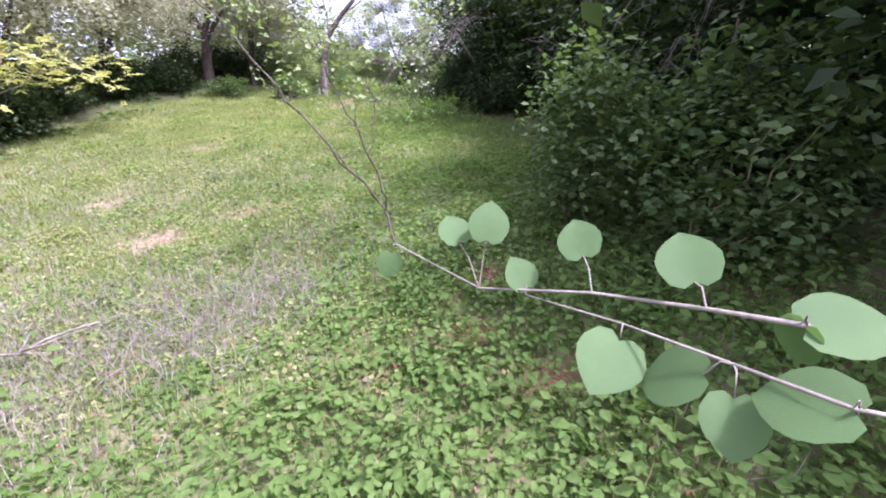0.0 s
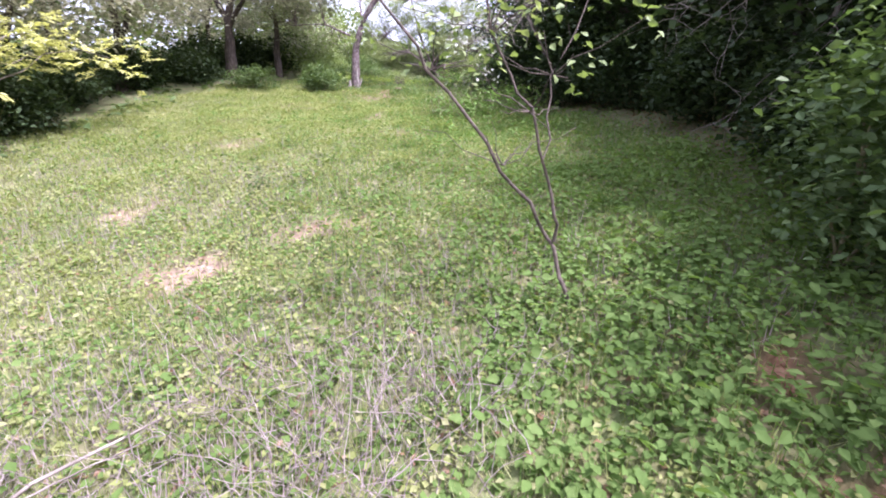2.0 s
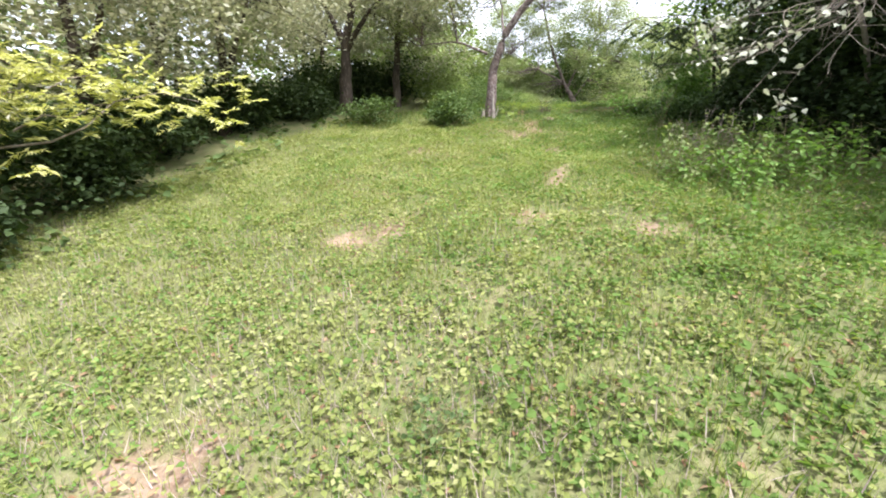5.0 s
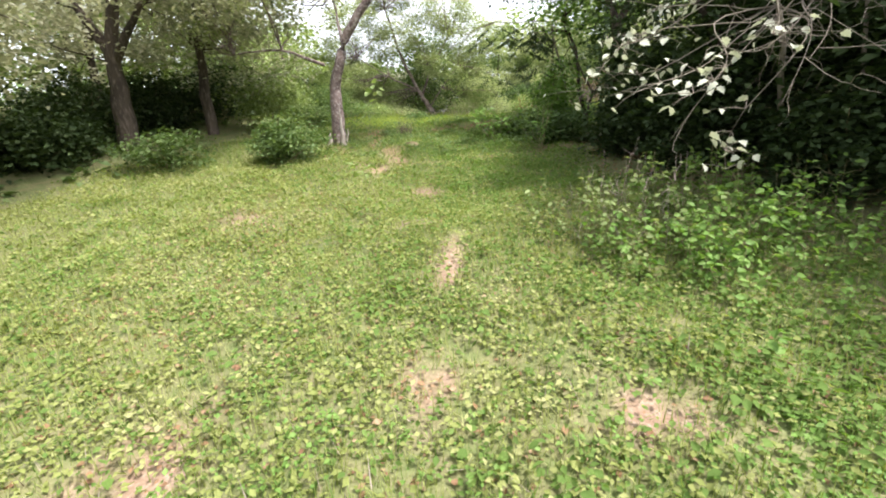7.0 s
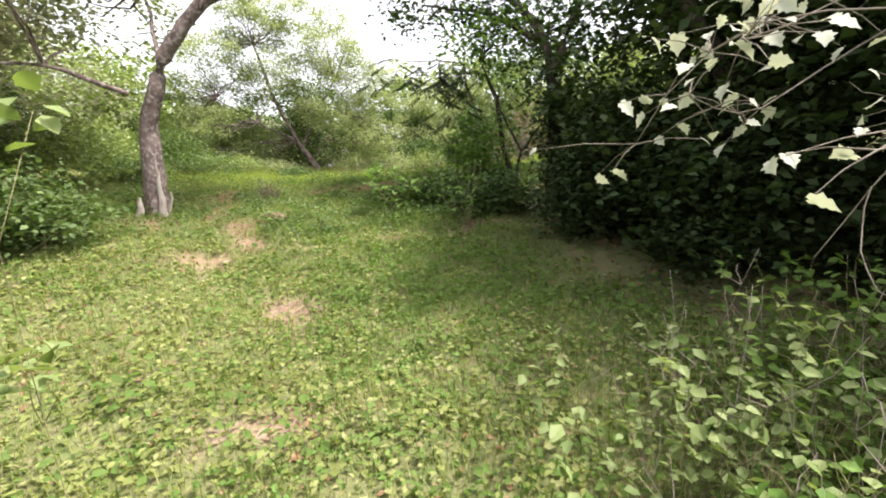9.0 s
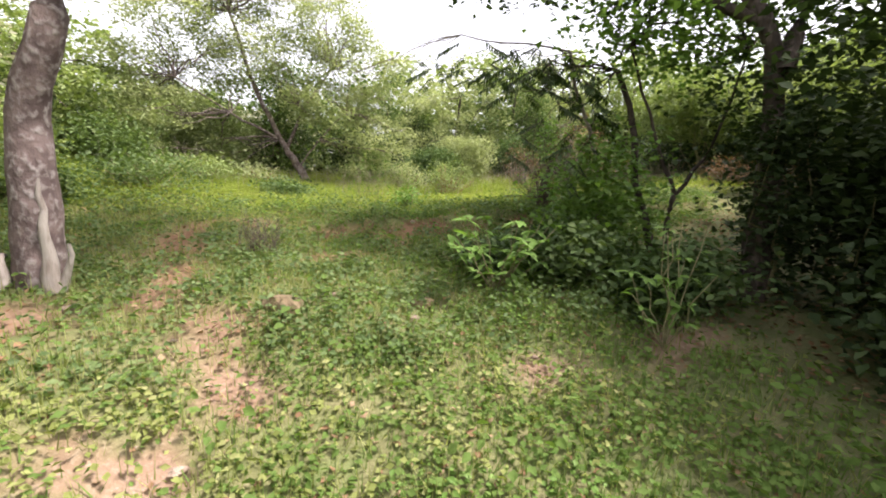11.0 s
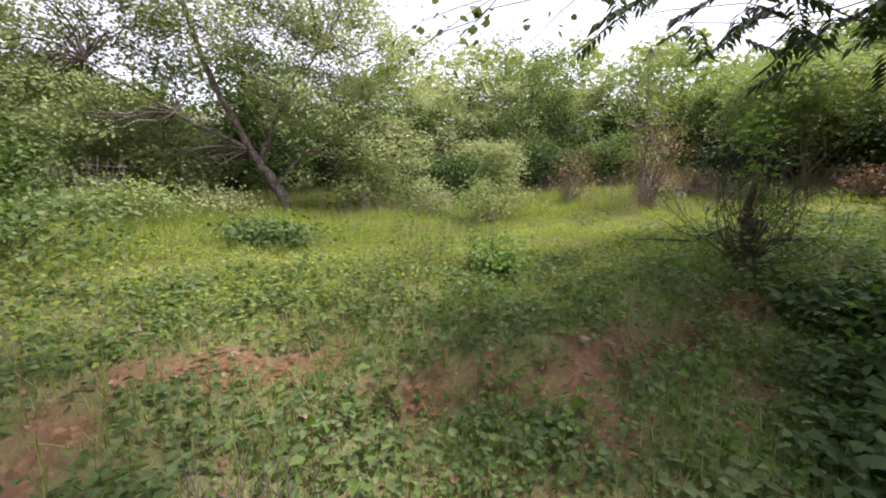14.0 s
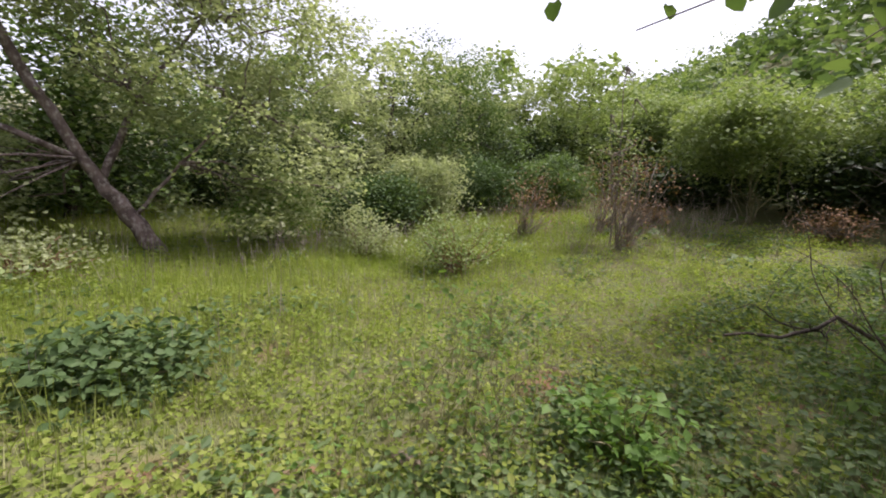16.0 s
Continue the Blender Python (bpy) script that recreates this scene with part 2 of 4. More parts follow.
LANCE = (np.array([(0, 0, 0), (0.35, -0.16, 0.05), (1, 0, -0.12), (0.35, 0.16, 0.05)]), np.array([(0, 1, 2), (0, 2, 3)]))
BLADE = (np.array([(0, -0.03, 0), (0, 0.03, 0), (0.55, -0.022, 0.0), (0.55, 0.022, 0.0), (1, 0, -0.16)]), np.array([(0, 1, 3), (0, 3, 2), (2, 3, 4)]))


STRAW = (np.array([(0, -0.016, 0), (0, 0.016, 0), (1, 0, -0.12)]), np.array([(0, 1, 2)]))


def unit(v):
    return v / np.maximum(np.linalg.norm(v, axis=-1, keepdims=True), 1e-9)


def foliage(name, shape, p, d, n, s, mat):
    """One mesh of leaves at p that point along d, face n and are s long."""
    tv, tf = shape
    x = unit(d)
    y = unit(np.cross(n, x))
    z = np.cross(x, y)
    s = np.broadcast_to(np.asarray(s, float), (len(p),))[:, None, None]
    v = p[:, None] + s * (tv[None, :, :1] * x[:, None] + tv[None, :, 1:2] * y[:, None] + tv[None, :, 2:] * z[:, None])
    f = tf[None] + (np.arange(len(p)) * len(tv))[:, None, None]
    return quick_mesh(name, v.reshape(-1, 3), f.reshape(-1, 3), mat)


def leaf_axes(k, droop=0.2, tilt=0.5):
    a = rng.uniform(0, 2 * np.pi, k)
    d = np.stack([np.cos(a), np.sin(a), rng.normal(-droop, 0.35, k)], -1)
    n = np.stack([rng.normal(0, tilt, k), rng.normal(0, tilt, k), np.ones(k)], -1)
    return unit(d), n


def tube_arrays(paths, sides=6):
    """Tapered round limbs, each a list of points and radii, as one set of faces."""
    vs, fs, base = [], [], 0
    ang = np.arange(sides) * 2 * np.pi / sides
    for pts, radii in paths:
        pts, radii = np.asarray(pts, float), np.asarray(radii, float)
        tan = unit(np.gradient(pts, axis=0))
        ref = np.where(np.abs(tan[:, 2:3]) > 0.9, np.array([[1.0, 0, 0]]), np.array([[0, 0, 1.0]]))
        a = unit(np.cross(tan, ref))
        b = np.cross(tan, a)
        ring = pts[:, None] + radii[:, None, None] * (np.cos(ang)[None, :, None] * a[:, None] + np.sin(ang)[None, :, None] * b[:, None])
        vs.append(ring.reshape(-1, 3))
        m = len(pts)
        i, j = np.meshgrid(np.arange(m - 1), np.arange(sides), indexing="ij")
        q = np.stack([i * sides + j, i * sides + (j + 1) % sides, (i + 1) * sides + (j + 1) % sides, (i + 1) * sides + j], -1).reshape(-1, 4)
        fs.append(q + base)
        cap = np.array([[base + (m - 1) * sides + c for c in (0, 1, 2, 3)]])
        fs.append(cap)
        base += m * sides
    return np.concatenate(vs), np.concatenate(fs)


def tubes(name, paths, mat, sides=6):
    v, f = tube_arrays(paths, sides)
    return quick_mesh(name, v, f, mat, True)


def bendy(a, b, r0, r1, k=6, wob=0.06, sag=0.0):
    """A limb from a to b with a few kinks."""
    a, b = np.asarray(a, float), np.asarray(b, float)
    t = np.linspace(0, 1, k)[:, None]
    length = np.linalg.norm(b - a)
    p = a + (b - a) * t + rng.normal(0, wob * length / 3, (k, 3)) * np.sin(np.pi * t)
    p[:, 2] += sag * length * np.sin(np.pi * t[:, 0])
    return p, np.linspace(r0, r1, k)


def clumps(blobs, count, spread, shell=0.55):
    """Centres of leaf clumps in ellipsoids (cx, cy, cz, rx, ry, rz), more in their outer shell."""
    vol = np.array([b[3] * b[4] * b[5] for b in blobs]) ** 0.8
    who = rng.choice(len(blobs), count, p=vol / vol.sum())
    d = unit(rng.normal(0, 1, (count, 3)))
    r = rng.uniform(0, 1, count) ** (1 / 3) * (1 - shell) + shell * rng.uniform(0.75, 1.08, count)
    b = np.array(blobs)[who]
    c = b[:, :3] + d * r[:, None] * b[:, 3:]
    lump = 0.16 * np.sin(3.1 * c[:, 0] + 2 * c[:, 1]) + 0.16 * np.sin(2.3 * c[:, 2] + 3.7 * c[:, 1] + 1)
    return b[:, :3] + (c - b[:, :3]) * (1 + lump + rng.normal(0, 0.07, count))[:, None]


def crown_mesh(name, blobs, n_clumps, per, size, mat, shape=LEAF2, spread=0.22, shell=0.5, droop=0.25, tilt=0.55, floor=True, origin=(0, 0, 0)):
    c = clumps(blobs, n_clumps, spread, shell)
    k = n_clumps * per
    p = np.repeat(c, per, 0) + rng.normal(0, 1, (k, 3)) * np.array([spread, spread, spread * 0.55])
    if floor:
        p[:, 2] = np.maximum(p[:, 2], ground_z(p[:, 0] + origin[0], p[:, 1] + origin[1]) - origin[2] + 0.03)
    d, n = leaf_axes(k, droop, tilt)
    return foliage(name, shape, p, d, n, size * rng.uniform(0.6, 1.25, k), mat), c


def tree(x, y, limbs, blobs, n_clumps, per, leaf, mat, bark=M_DARKBARK, name="tree", label="", group="", shape=LEAF2, spread=0.25, shell=0.5, twigs=14, sides=8, category="tree", z=None):
    """Trunk and limbs given in metres from the foot; the crown fills the blobs; twigs join limbs and clumps."""
    t = thing(name, x, y, z, label, category, group)
    o = tuple(t.location)
    me, c = crown_mesh("crown", blobs, n_clumps, per, leaf, mat, shape, spread, shell, origin=o)
    ends = [np.asarray(p[0][-1]) for p in limbs] + [np.asarray(p[0][len(p[0]) // 2]) for p in limbs]
    tw = []
    for i in rng.choice(len(c), min(twigs, len(c)), replace=False):
        e = min(ends, key=lambda q: np.linalg.norm(q - c[i]) + (2 if q[2] > c[i][2] + 0.6 else 0))
        tw.append(bendy(e, c[i], 0.018, 0.004, 6, 0.2))
    part("trunk", tubes("trunk", limbs[:1], bark, sides), t)
    for lb in limbs[1:]:
        part("branch", tubes("branch", [lb], bark, sides), t)
    if tw:
        tagged(part("twig", tubes("twig", tw, bark, 5), t), kind="stuff")
    tagged(part("crown", me, t), kind="stuff")
    return t


def shrub(x, y, w, hgt, n_clumps, per, leaf, mat, name="shrub", label="", group="", shape=LEAF2, spread=0.13, stems=7, category="shrub", shell=0.45, stem_mat=M_GREENSTEM, bare_foot=0.0):
    t = thing(name, x, y, None, label, category, group)
    o = tuple(t.location)
    blobs = [(0, 0, hgt * 0.5, w * 0.75, w * 0.75, hgt * 0.5)]
    for _ in range(4):
        a = rng.uniform(0, 6.28)
        blobs.append((math.cos(a) * w * 0.5, math.sin(a) * w * 0.5, hgt * rng.uniform(0.25, 0.6), w * 0.5, w * 0.5, hgt * rng.uniform(0.25, 0.42)))
    blobs = [(b[0], b[1], hgt * bare_foot + b[2] * (1 - bare_foot), b[3], b[4], b[5] * (1 - bare_foot)) for b in blobs]
    me, c = crown_mesh("crown", blobs, n_clumps, per, leaf, mat, shape, spread, shell, origin=o)
    tw = []
    for i in rng.choice(len(c), min(stems, len(c)), replace=False):
        tw.append(bendy((rng.normal(0, 0.05), rng.normal(0, 0.05), -0.03), c[i], 0.013, 0.004, 7, 0.12))
    tagged(part("stem", tubes("stem", tw, stem_mat, 4), t), kind="stuff")
    tagged(part("crown", me, t), kind="stuff")
    return t


# ---- ground ----
def axis(lo, hi, step, far):
    inner = np.arange(lo, hi + step / 2, step)
    out = np.geomspace(step * 2, far, 26)
    return np.concatenate([lo - out[::-1], inner, hi + out])


gx, gy = axis(-9, 4, 0.12, 380), axis(-2, 24, 0.12, 380)
X, Y = np.meshgrid(gx, gy)
Z = ground_z(X, Y)
near = (np.abs(X + 2.5) < 8) & (np.abs(Y - 11) < 14)
Z = Z + np.where(near, 0.012 * np.sin(13 * X + 5 * Y) * np.sin(11 * Y - 6 * X) - 0.03 * bare(X, Y), 0)
nx, ny = len(gx), len(gy)
I, J = np.meshgrid(np.arange(ny - 1), np.arange(nx - 1), indexing="ij")
quads = np.stack([I * nx + J, I * nx + J + 1, (I + 1) * nx + J + 1, (I + 1) * nx + J], -1).reshape(-1, 4)
worn = np.where(near, bare(X, Y), 0.0)


def ground_mat():
    """Turf that gives way to bare earth where the surface is worn."""
    m = M_SOIL.copy()
    m.name = "worn_ground"
    nt = m.node_tree
    pb = nt.nodes["Principled BSDF"]
    soil = pb.inputs["Base Color"].links[0].from_socket
    at = nt.nodes.new("ShaderNodeAttribute")
    at.attribute_name = "worn"
    tc = nt.nodes.new("ShaderNodeTexCoord")
    nz = nt.nodes.new("ShaderNodeTexNoise")
    nz.inputs["Scale"].default_value, nz.inputs["Detail"].default_value = 7.0, 6
    nt.links.new(tc.outputs["Object"], nz.inputs["Vector"])
    ramp = nt.nodes.new("ShaderNodeValToRGB")
    ramp.color_ramp.elements[0].color, ramp.color_ramp.elements[1].color = (0.08, 0.115, 0.035, 1), (0.16, 0.155, 0.07, 1)
    nt.links.new(nz.outputs["Fac"], ramp.inputs["Fac"])
    add = nt.nodes.new("ShaderNodeMath")
    add.operation = "MULTIPLY_ADD"
    add.inputs[1].default_value, add.inputs[2].default_value = 0.9, -0.35
    nt.links.new(nz.outputs["Fac"], add.inputs[0])
    su = nt.nodes.new("ShaderNodeMath")
    su.use_clamp = True
    nt.links.new(add.outputs[0], su.inputs[0])
    nt.links.new(at.outputs["Fac"], su.inputs[1])
    red = nt.nodes.new("ShaderNodeMix")   # the earth of the upper bank is redder
    red.data_type, red.blend_type = "RGBA", "MULTIPLY"
    ra = nt.nodes.new("ShaderNodeAttribute")
    ra.attribute_name = "redness"
    nt.links.new(ra.outputs["Fac"], red.inputs[0])
    nt.links.new(soil, red.inputs[6])
    red.inputs[7].default_value = (0.76, 0.59, 0.46, 1)
    soil = red.outputs[2]
    mx = nt.nodes.new("ShaderNodeMix")
    mx.data_type = "RGBA"
    nt.links.new(su.outputs[0], mx.inputs[0])
    nt.links.new(ramp.outputs["Color"], mx.inputs[6])
    nt.links.new(soil, mx.inputs[7])
    nt.links.new(mx.outputs[2], pb.inputs["Base Color"])
    return m


ground = new("ground", quick_mesh("ground", np.stack([X, Y, Z], -1).reshape(-1, 3), quads, ground_mat(), True))
ground.data.attributes.new("worn", "FLOAT", "POINT").data.foreach_set("value", worn.ravel().astype(np.float32))
ground.data.attributes.new("redness", "FLOAT", "POINT").data.foreach_set("value", np.where((X > -0.7) & (Y < 4.5), 1.0, np.clip((Y - 13.5) / 4.5, 0.08, 1)).ravel().astype(np.float32))
tagged(ground, "sloping red-brown earth with bare worn patches", "ground", kind="structure")


def scatter(n, x0, x1, y0, y1):
    return rng.uniform(x0, x1, n), rng.uniform(y0, y1, n)


def cover(name, n, box, size, mat, keep, lift, label, category, shape=LEAF2, per=5, radius=0.07, tilt=0.45, droop=0.0):
    """Low leafy plants, each a rosette of a few leaves, kept by a density field."""
    x, y = scatter(n, *box)
    ok = rng.uniform(0, 1, n) < keep(x, y) * (1 - 0.85 * bare(x, y))
    x, y = x[ok], y[ok]
    k = len(x) * per
    a = rng.uniform(0, 6.283, k)
    r = radius * np.sqrt(rng.uniform(0, 1, k)) * 1.4
    px, py = np.repeat(x, per) + r * np.cos(a), np.repeat(y, per) + r * np.sin(a)
    top = np.repeat(rng.uniform(0.15, 1.0, len(x)) ** 1.5 * lift * (0.5 + patchy(x, y, 0.9, 2)), per)
    p = np.stack([px, py, ground_z(px, py) + 0.012 + top * rng.uniform(0.35, 1, k)], -1)
    d = np.stack([np.cos(a), np.sin(a), rng.normal(-droop, 0.3, k)], -1)
    nn = np.stack([rng.normal(0, tilt, k), rng.normal(0, tilt, k), np.ones(k)], -1)
    s = size * rng.uniform(0.55, 1.3, k)
    return tagged(new(name, foliage(name, shape, p, d, nn, s, mat)), label, category, kind="stuff")


def blades(name, n, box, height, mat, keep, label, width=1.0, lean=0.45, category="grass", shape=BLADE):
    x, y = scatter(n, *box)
    ok = rng.uniform(0, 1, n) < keep(x, y) * (1 - 0.9 * bare(x, y))
    x, y = x[ok], y[ok]
    k = len(x)
    a = rng.uniform(0, 6.283, k)
    l = np.abs(rng.normal(0, lean, k))
    d = np.stack([np.cos(a) * l, np.sin(a) * l, np.ones(k)], -1)
    nn = np.stack([np.cos(a), np.sin(a), rng.uniform(-0.2, 0.4, k)], -1)
    p = np.stack([x, y, ground_z(x, y) - 0.005], -1)
    sh = (shape[0] * np.array([1, width, 1]), shape[1])
    return tagged(new(name, foliage(name, sh, p, d, nn, height * rng.uniform(0.4, 1.25, k), mat)), label, category, kind="stuff")


def open_field(x, y):
    """1 in the clearing that is walked, 0 under the thickets."""
    right = np.interp(y, [-2, 3, 5.4, 8, 10, 11.7, 13, 15, 16.5, 18, 40], [3.2, 2.0, 1.3, 1.2, 0.2, -1.0, -1.5, -1.3, -0.6, 3, 9])
    left = np.interp(y, [-2, 6, 10, 14, 16, 18, 40], [-9.5, -9.5, -10.2, -9.0, -8.0, -8, -10])
    return np.clip((right + 0.4 - x) / 0.6, 0, 1) * np.clip((x - left + 0.4) / 0.6, 0, 1)


def leafy(x, y):
    """Where broad-leaved plants outnumber grass: towards the thicket side and in patches."""
    return np.clip(0.35 + 0.22 * (x + 3.2) + 0.5 * (patchy(x, y, 0.8) - 0.5) + 0.4 * np.clip((y - 11) / 2, 0, 1) * np.clip((x + 5.2) / 1.5, 0, 1), 0.12, 1)


def tuft(x, y, s=0.0):
    """Fine unevenness of the growth, tufts a few hand-spans apart."""
    return np.clip(2.0 * (patchy(x, y, 2.9, s) - 0.2) * (0.4 + patchy(x, y, 0.75, s + 1)), 0.03, 1)


cover("ground_cover", 36000, (-9.5, 2.8, -1, 16.8), 0.042, M_COVER, lambda x, y: open_field(x, y) * np.clip(leafy(x, y) + 0.1, 0, 1) * tuft(x, y), 0.15, "low broad-leaved green weeds covering the slope", "ground cover", LEAF2, 7, 0.08, 0.7)
cover("weed_plants", 5500, (-8.5, 2.6, -0.5, 18.5), 0.06, M_COVER, lambda x, y: open_field(x, y) * leafy(x, y) * np.clip(3 * (tuft(x, y, 7) - 0.4), 0, 1), 0.26, "taller broad-leaved weeds among the low growth", "ground cover", LEAF4, 8, 0.12, 0.6, 0.15)
cover("clover", 9000, (-8, 1, 3, 20), 0.036, M_HERB, lambda x, y: open_field(x, y) * np.clip(4 * (patchy(x, y, 0.65, 5) - 0.55), 0, 1), 0.09, "fresh green clover patches", "ground cover", LEAF2, 8, 0.09, 0.5)
cover("ground_cover", 28000, (-10, 3.2, -2, 19.5), 0.046, M_COVER, lambda x, y: (0.25 + 0.75 * open_field(x, y)) * np.clip(leafy(x, y) + 0.2, 0, 1) * (0.35 + 0.65 * tuft(x, y, 2)), 0.06, "small green leaves close to the earth", "ground cover", LEAF2, 6, 0.09, 0.6)
cover("ground_cover", 11000, (-7, 3, 15, 19.6), 0.044, M_BUSH, lambda x, y: open_field(x, y) * tuft(x, y, 4), 0.16, "patchy green weeds on red earth", "ground cover", LEAF4, 6, 0.08, 0.6)
cover("ground_cover", 26000, (-9.8, 0.5, 1.5, 15), 0.042, M_GRASS, lambda x, y: open_field(x, y) * np.clip(1.3 - leafy(x, y), 0, 1) * (0.3 + 0.7 * tuft(x, y, 6)), 0.10, "yellow-green meadow herbs among the grass", "ground cover", LEAF2, 6, 0.07, 0.6)
cover("undergrowth", 7000, (-20, 16, -8, 36), 0.17, M_BUSH, lambda x, y: np.where((x > -9) & (x < 2.6) & (y > -3) & (y < 24), 0, 1) * np.where((y > 17.5) & (x < 8) & (x > -8), 0.12, 1), 0.22, "low green undergrowth beneath the trees", "undergrowth", LEAF2, 6, 0.14)
blades("grass", 460000, (-9.8, 2.6, -1, 22.5), 0.13, M_GRASS, lambda x, y: open_field(x, y) * np.clip(1.35 - leafy(x, y) + 0.2 * patchy(x, y, 2), 0.3, 1) * (0.35 + 0.65 * tuft(x, y, 5)), "short fine yellow-green meadow grass", 1.5, 1.0, shape=STRAW)
blades("fresh_grass", 260000, (-8.5, 2.4, 0, 18.5), 0.11, M_COVER, lambda x, y: open_field(x, y) * np.clip(leafy(x, y) + 0.15, 0, 1) * (0.3 + 0.7 * tuft(x, y, 8)), "short fresh green grass between the weeds", 2.0, 1.1, shape=STRAW)
cover("leafy_weeds", 4600, (-1.3, 2.6, 0.3, 6.5), 0.054, M_COVER, lambda x, y: np.clip((x + 1.3) / 1.2, 0, 1) * (0.3 + 0.7 * tuft(x, y, 9)), 0.22, "dense leafy green weeds beside the thicket", "ground cover", LEAF4, 6, 0.1, 0.6, 0.1)
blades("dry_grass", 95000, (-9.5, 1.5, -1, 9), 0.16, M_DRY, lambda x, y: open_field(x, y) * np.clip(1.5 * patchy(x, y, 0.6, 3) - 0.25 - 0.12 * (x + 3) + 0.9 * np.exp(-((x + 2.4) ** 2 + (y - 2.2) ** 2) / 1.4), 0, 1) * np.clip((9 - y) / 5, 0, 1), "thin dry grass and straw on the slope", 1.2, 1.3, shape=STRAW)
blades("tall_grass", 260000, (-9, 9, 19.2, 30), 0.28, M_TALLGRASS, lambda x, y: np.clip((y - 20.2 - 0.3 * (x + 3.5)) / 2.5, 0.0, 1) * (0.4 + 0.6 * patchy(x, y, 0.8, 1)), "tall pale green grass of the upper field", 0.7, 0.9, shape=STRAW)
cover("field_herbs", 24000, (-7, 5, 18.4, 25), 0.038, M_TALLGRASS, lambda x, y: (0.3 + 0.7 * tuft(x, y, 3)) * np.clip((y - 18) / 1.5, 0, 1), 0.16, "soft yellow-green herbs in the upper field", "ground cover", LEAF2, 6, 0.09, 0.6)
cover("field_weeds", 3300, (-7, 5, 19.0, 25.5), 0.055, M_BUSH, lambda x, y: np.clip(3.2 * (patchy(x, y, 1.15, 4) - 0.55), 0, 1), 0.22, "dark green weed clumps in the upper field", "weeds", LEAF4, 8, 0.1, 0.6, 0.1)
blades("dry_stalks", 12000, (-7.5, 6, 21.0, 28), 0.4, M_DRY, lambda x, y: np.clip(patchy(x, y, 0.9, 6) - 0.3 + 0.35 * np.clip((y - 22.5) / 2, 0, 1), 0, 1), "dry brown seed stalks standing in the grass", 0.5, 0.35, shape=STRAW)
cover("leaf_litter", 26000, (-7, 2.5, -0.5, 20), 0.045, M_LITTER, lambda x, y: 0.18 + 0.6 * bare(x, y) + 0.5 * (1 - open_field(x, y)) + np.where((x < -5.3) & (y > 9.5) & (y < 15.5), 0.3, 0), 0.012, "brown fallen leaves on the earth", "leaf litter", LEAF2, 3, 0.12)


# ---- trees and thickets ----
def limb(*pts, r0=0.1, r1=0.03):
    """A limb through points given from the foot of its tree."""
    pts = np.array(pts, float)
    t = np.linspace(0, 1, len(pts))
    u = np.linspace(0, 1, (len(pts) - 1) * 4 + 1)
    p = np.stack([np.interp(u, t, pts[:, i]) for i in range(3)], -1)
    p[1:-1] = (p[:-2] + 2 * p[1:-1] + p[2:]) / 4
    p[1:-1] += rng.normal(0, 0.012, p[1:-1].shape)
    return p, np.linspace(r0, r1, len(u)) * (1 + 0.08 * np.sin(9 * u))


# forked tree beside the worn strip
fork = tree(-5.85, 16.42, [limb((0, 0, -0.1), (0.02, 0, 0.5), (0.02, 0, 1.15), (0.33, -0.15, 2.05), (0.82, -0.2, 2.65), (1.4, -0.2, 3.3), (2.1, -0.1, 4.6), r0=0.15, r1=0.05),
                         limb((0.3, -0.12, 1.95), (0.1, 0.4, 3.0), (-0.5, 0.6, 4.2), r0=0.03, r1=0.01),
                         limb((0.85, -0.18, 2.7), (1.5, 0.4, 3.3), (2.4, 0.6, 4.2), r0=0.035, r1=0.012),
                         limb((-0.1, -0.12, 1.6), (-0.9, -0.3, 1.9), (-1.8, -0.5, 1.8), r0=0.035, r1=0.012)],
            [(1.6, 0.2, 5.4, 2.2, 2.0, 1.1), (-1.1, 0.4, 4.6, 1.8, 1.5, 0.9), (-1.3, -0.3, 3.2, 1.3, 1.0, 0.7), (2.5, 0.6, 4.5, 1.3, 1.2, 0.7), (-2.2, -0.7, 2.5, 1.1, 0.9, 0.55), (-0.6, 0.7, 2.9, 1.0, 0.8, 0.6), (0.9, 0.9, 3.6, 1.0, 0.8, 0.5), (-1.6, -1.2, 3.9, 1.3, 1.0, 0.5)],
            250, 56, 0.085, M_OLIVE, M_BARK, "forked_tree", "grey-barked leaning tree with a pale split foot", spread=0.2, twigs=70, sides=12)
part("split_wood", tubes("split_wood", [limb((0.12, -0.12, -0.05), (0.11, -0.13, 0.35), (0.10, -0.11, 0.75), r0=0.06, r1=0.01), limb((0.16, -0.08, -0.05), (0.24, -0.13, 0.3), r0=0.035, r1=0.01), limb((-0.18, -0.15, -0.05), (-0.15, -0.08, 0.22), r0=0.07, r1=0.02)], M_PALEWOOD, 7), fork, "pale split dead wood at the foot")

LEFT = "dark-trunked tree at the edge of the clearing"
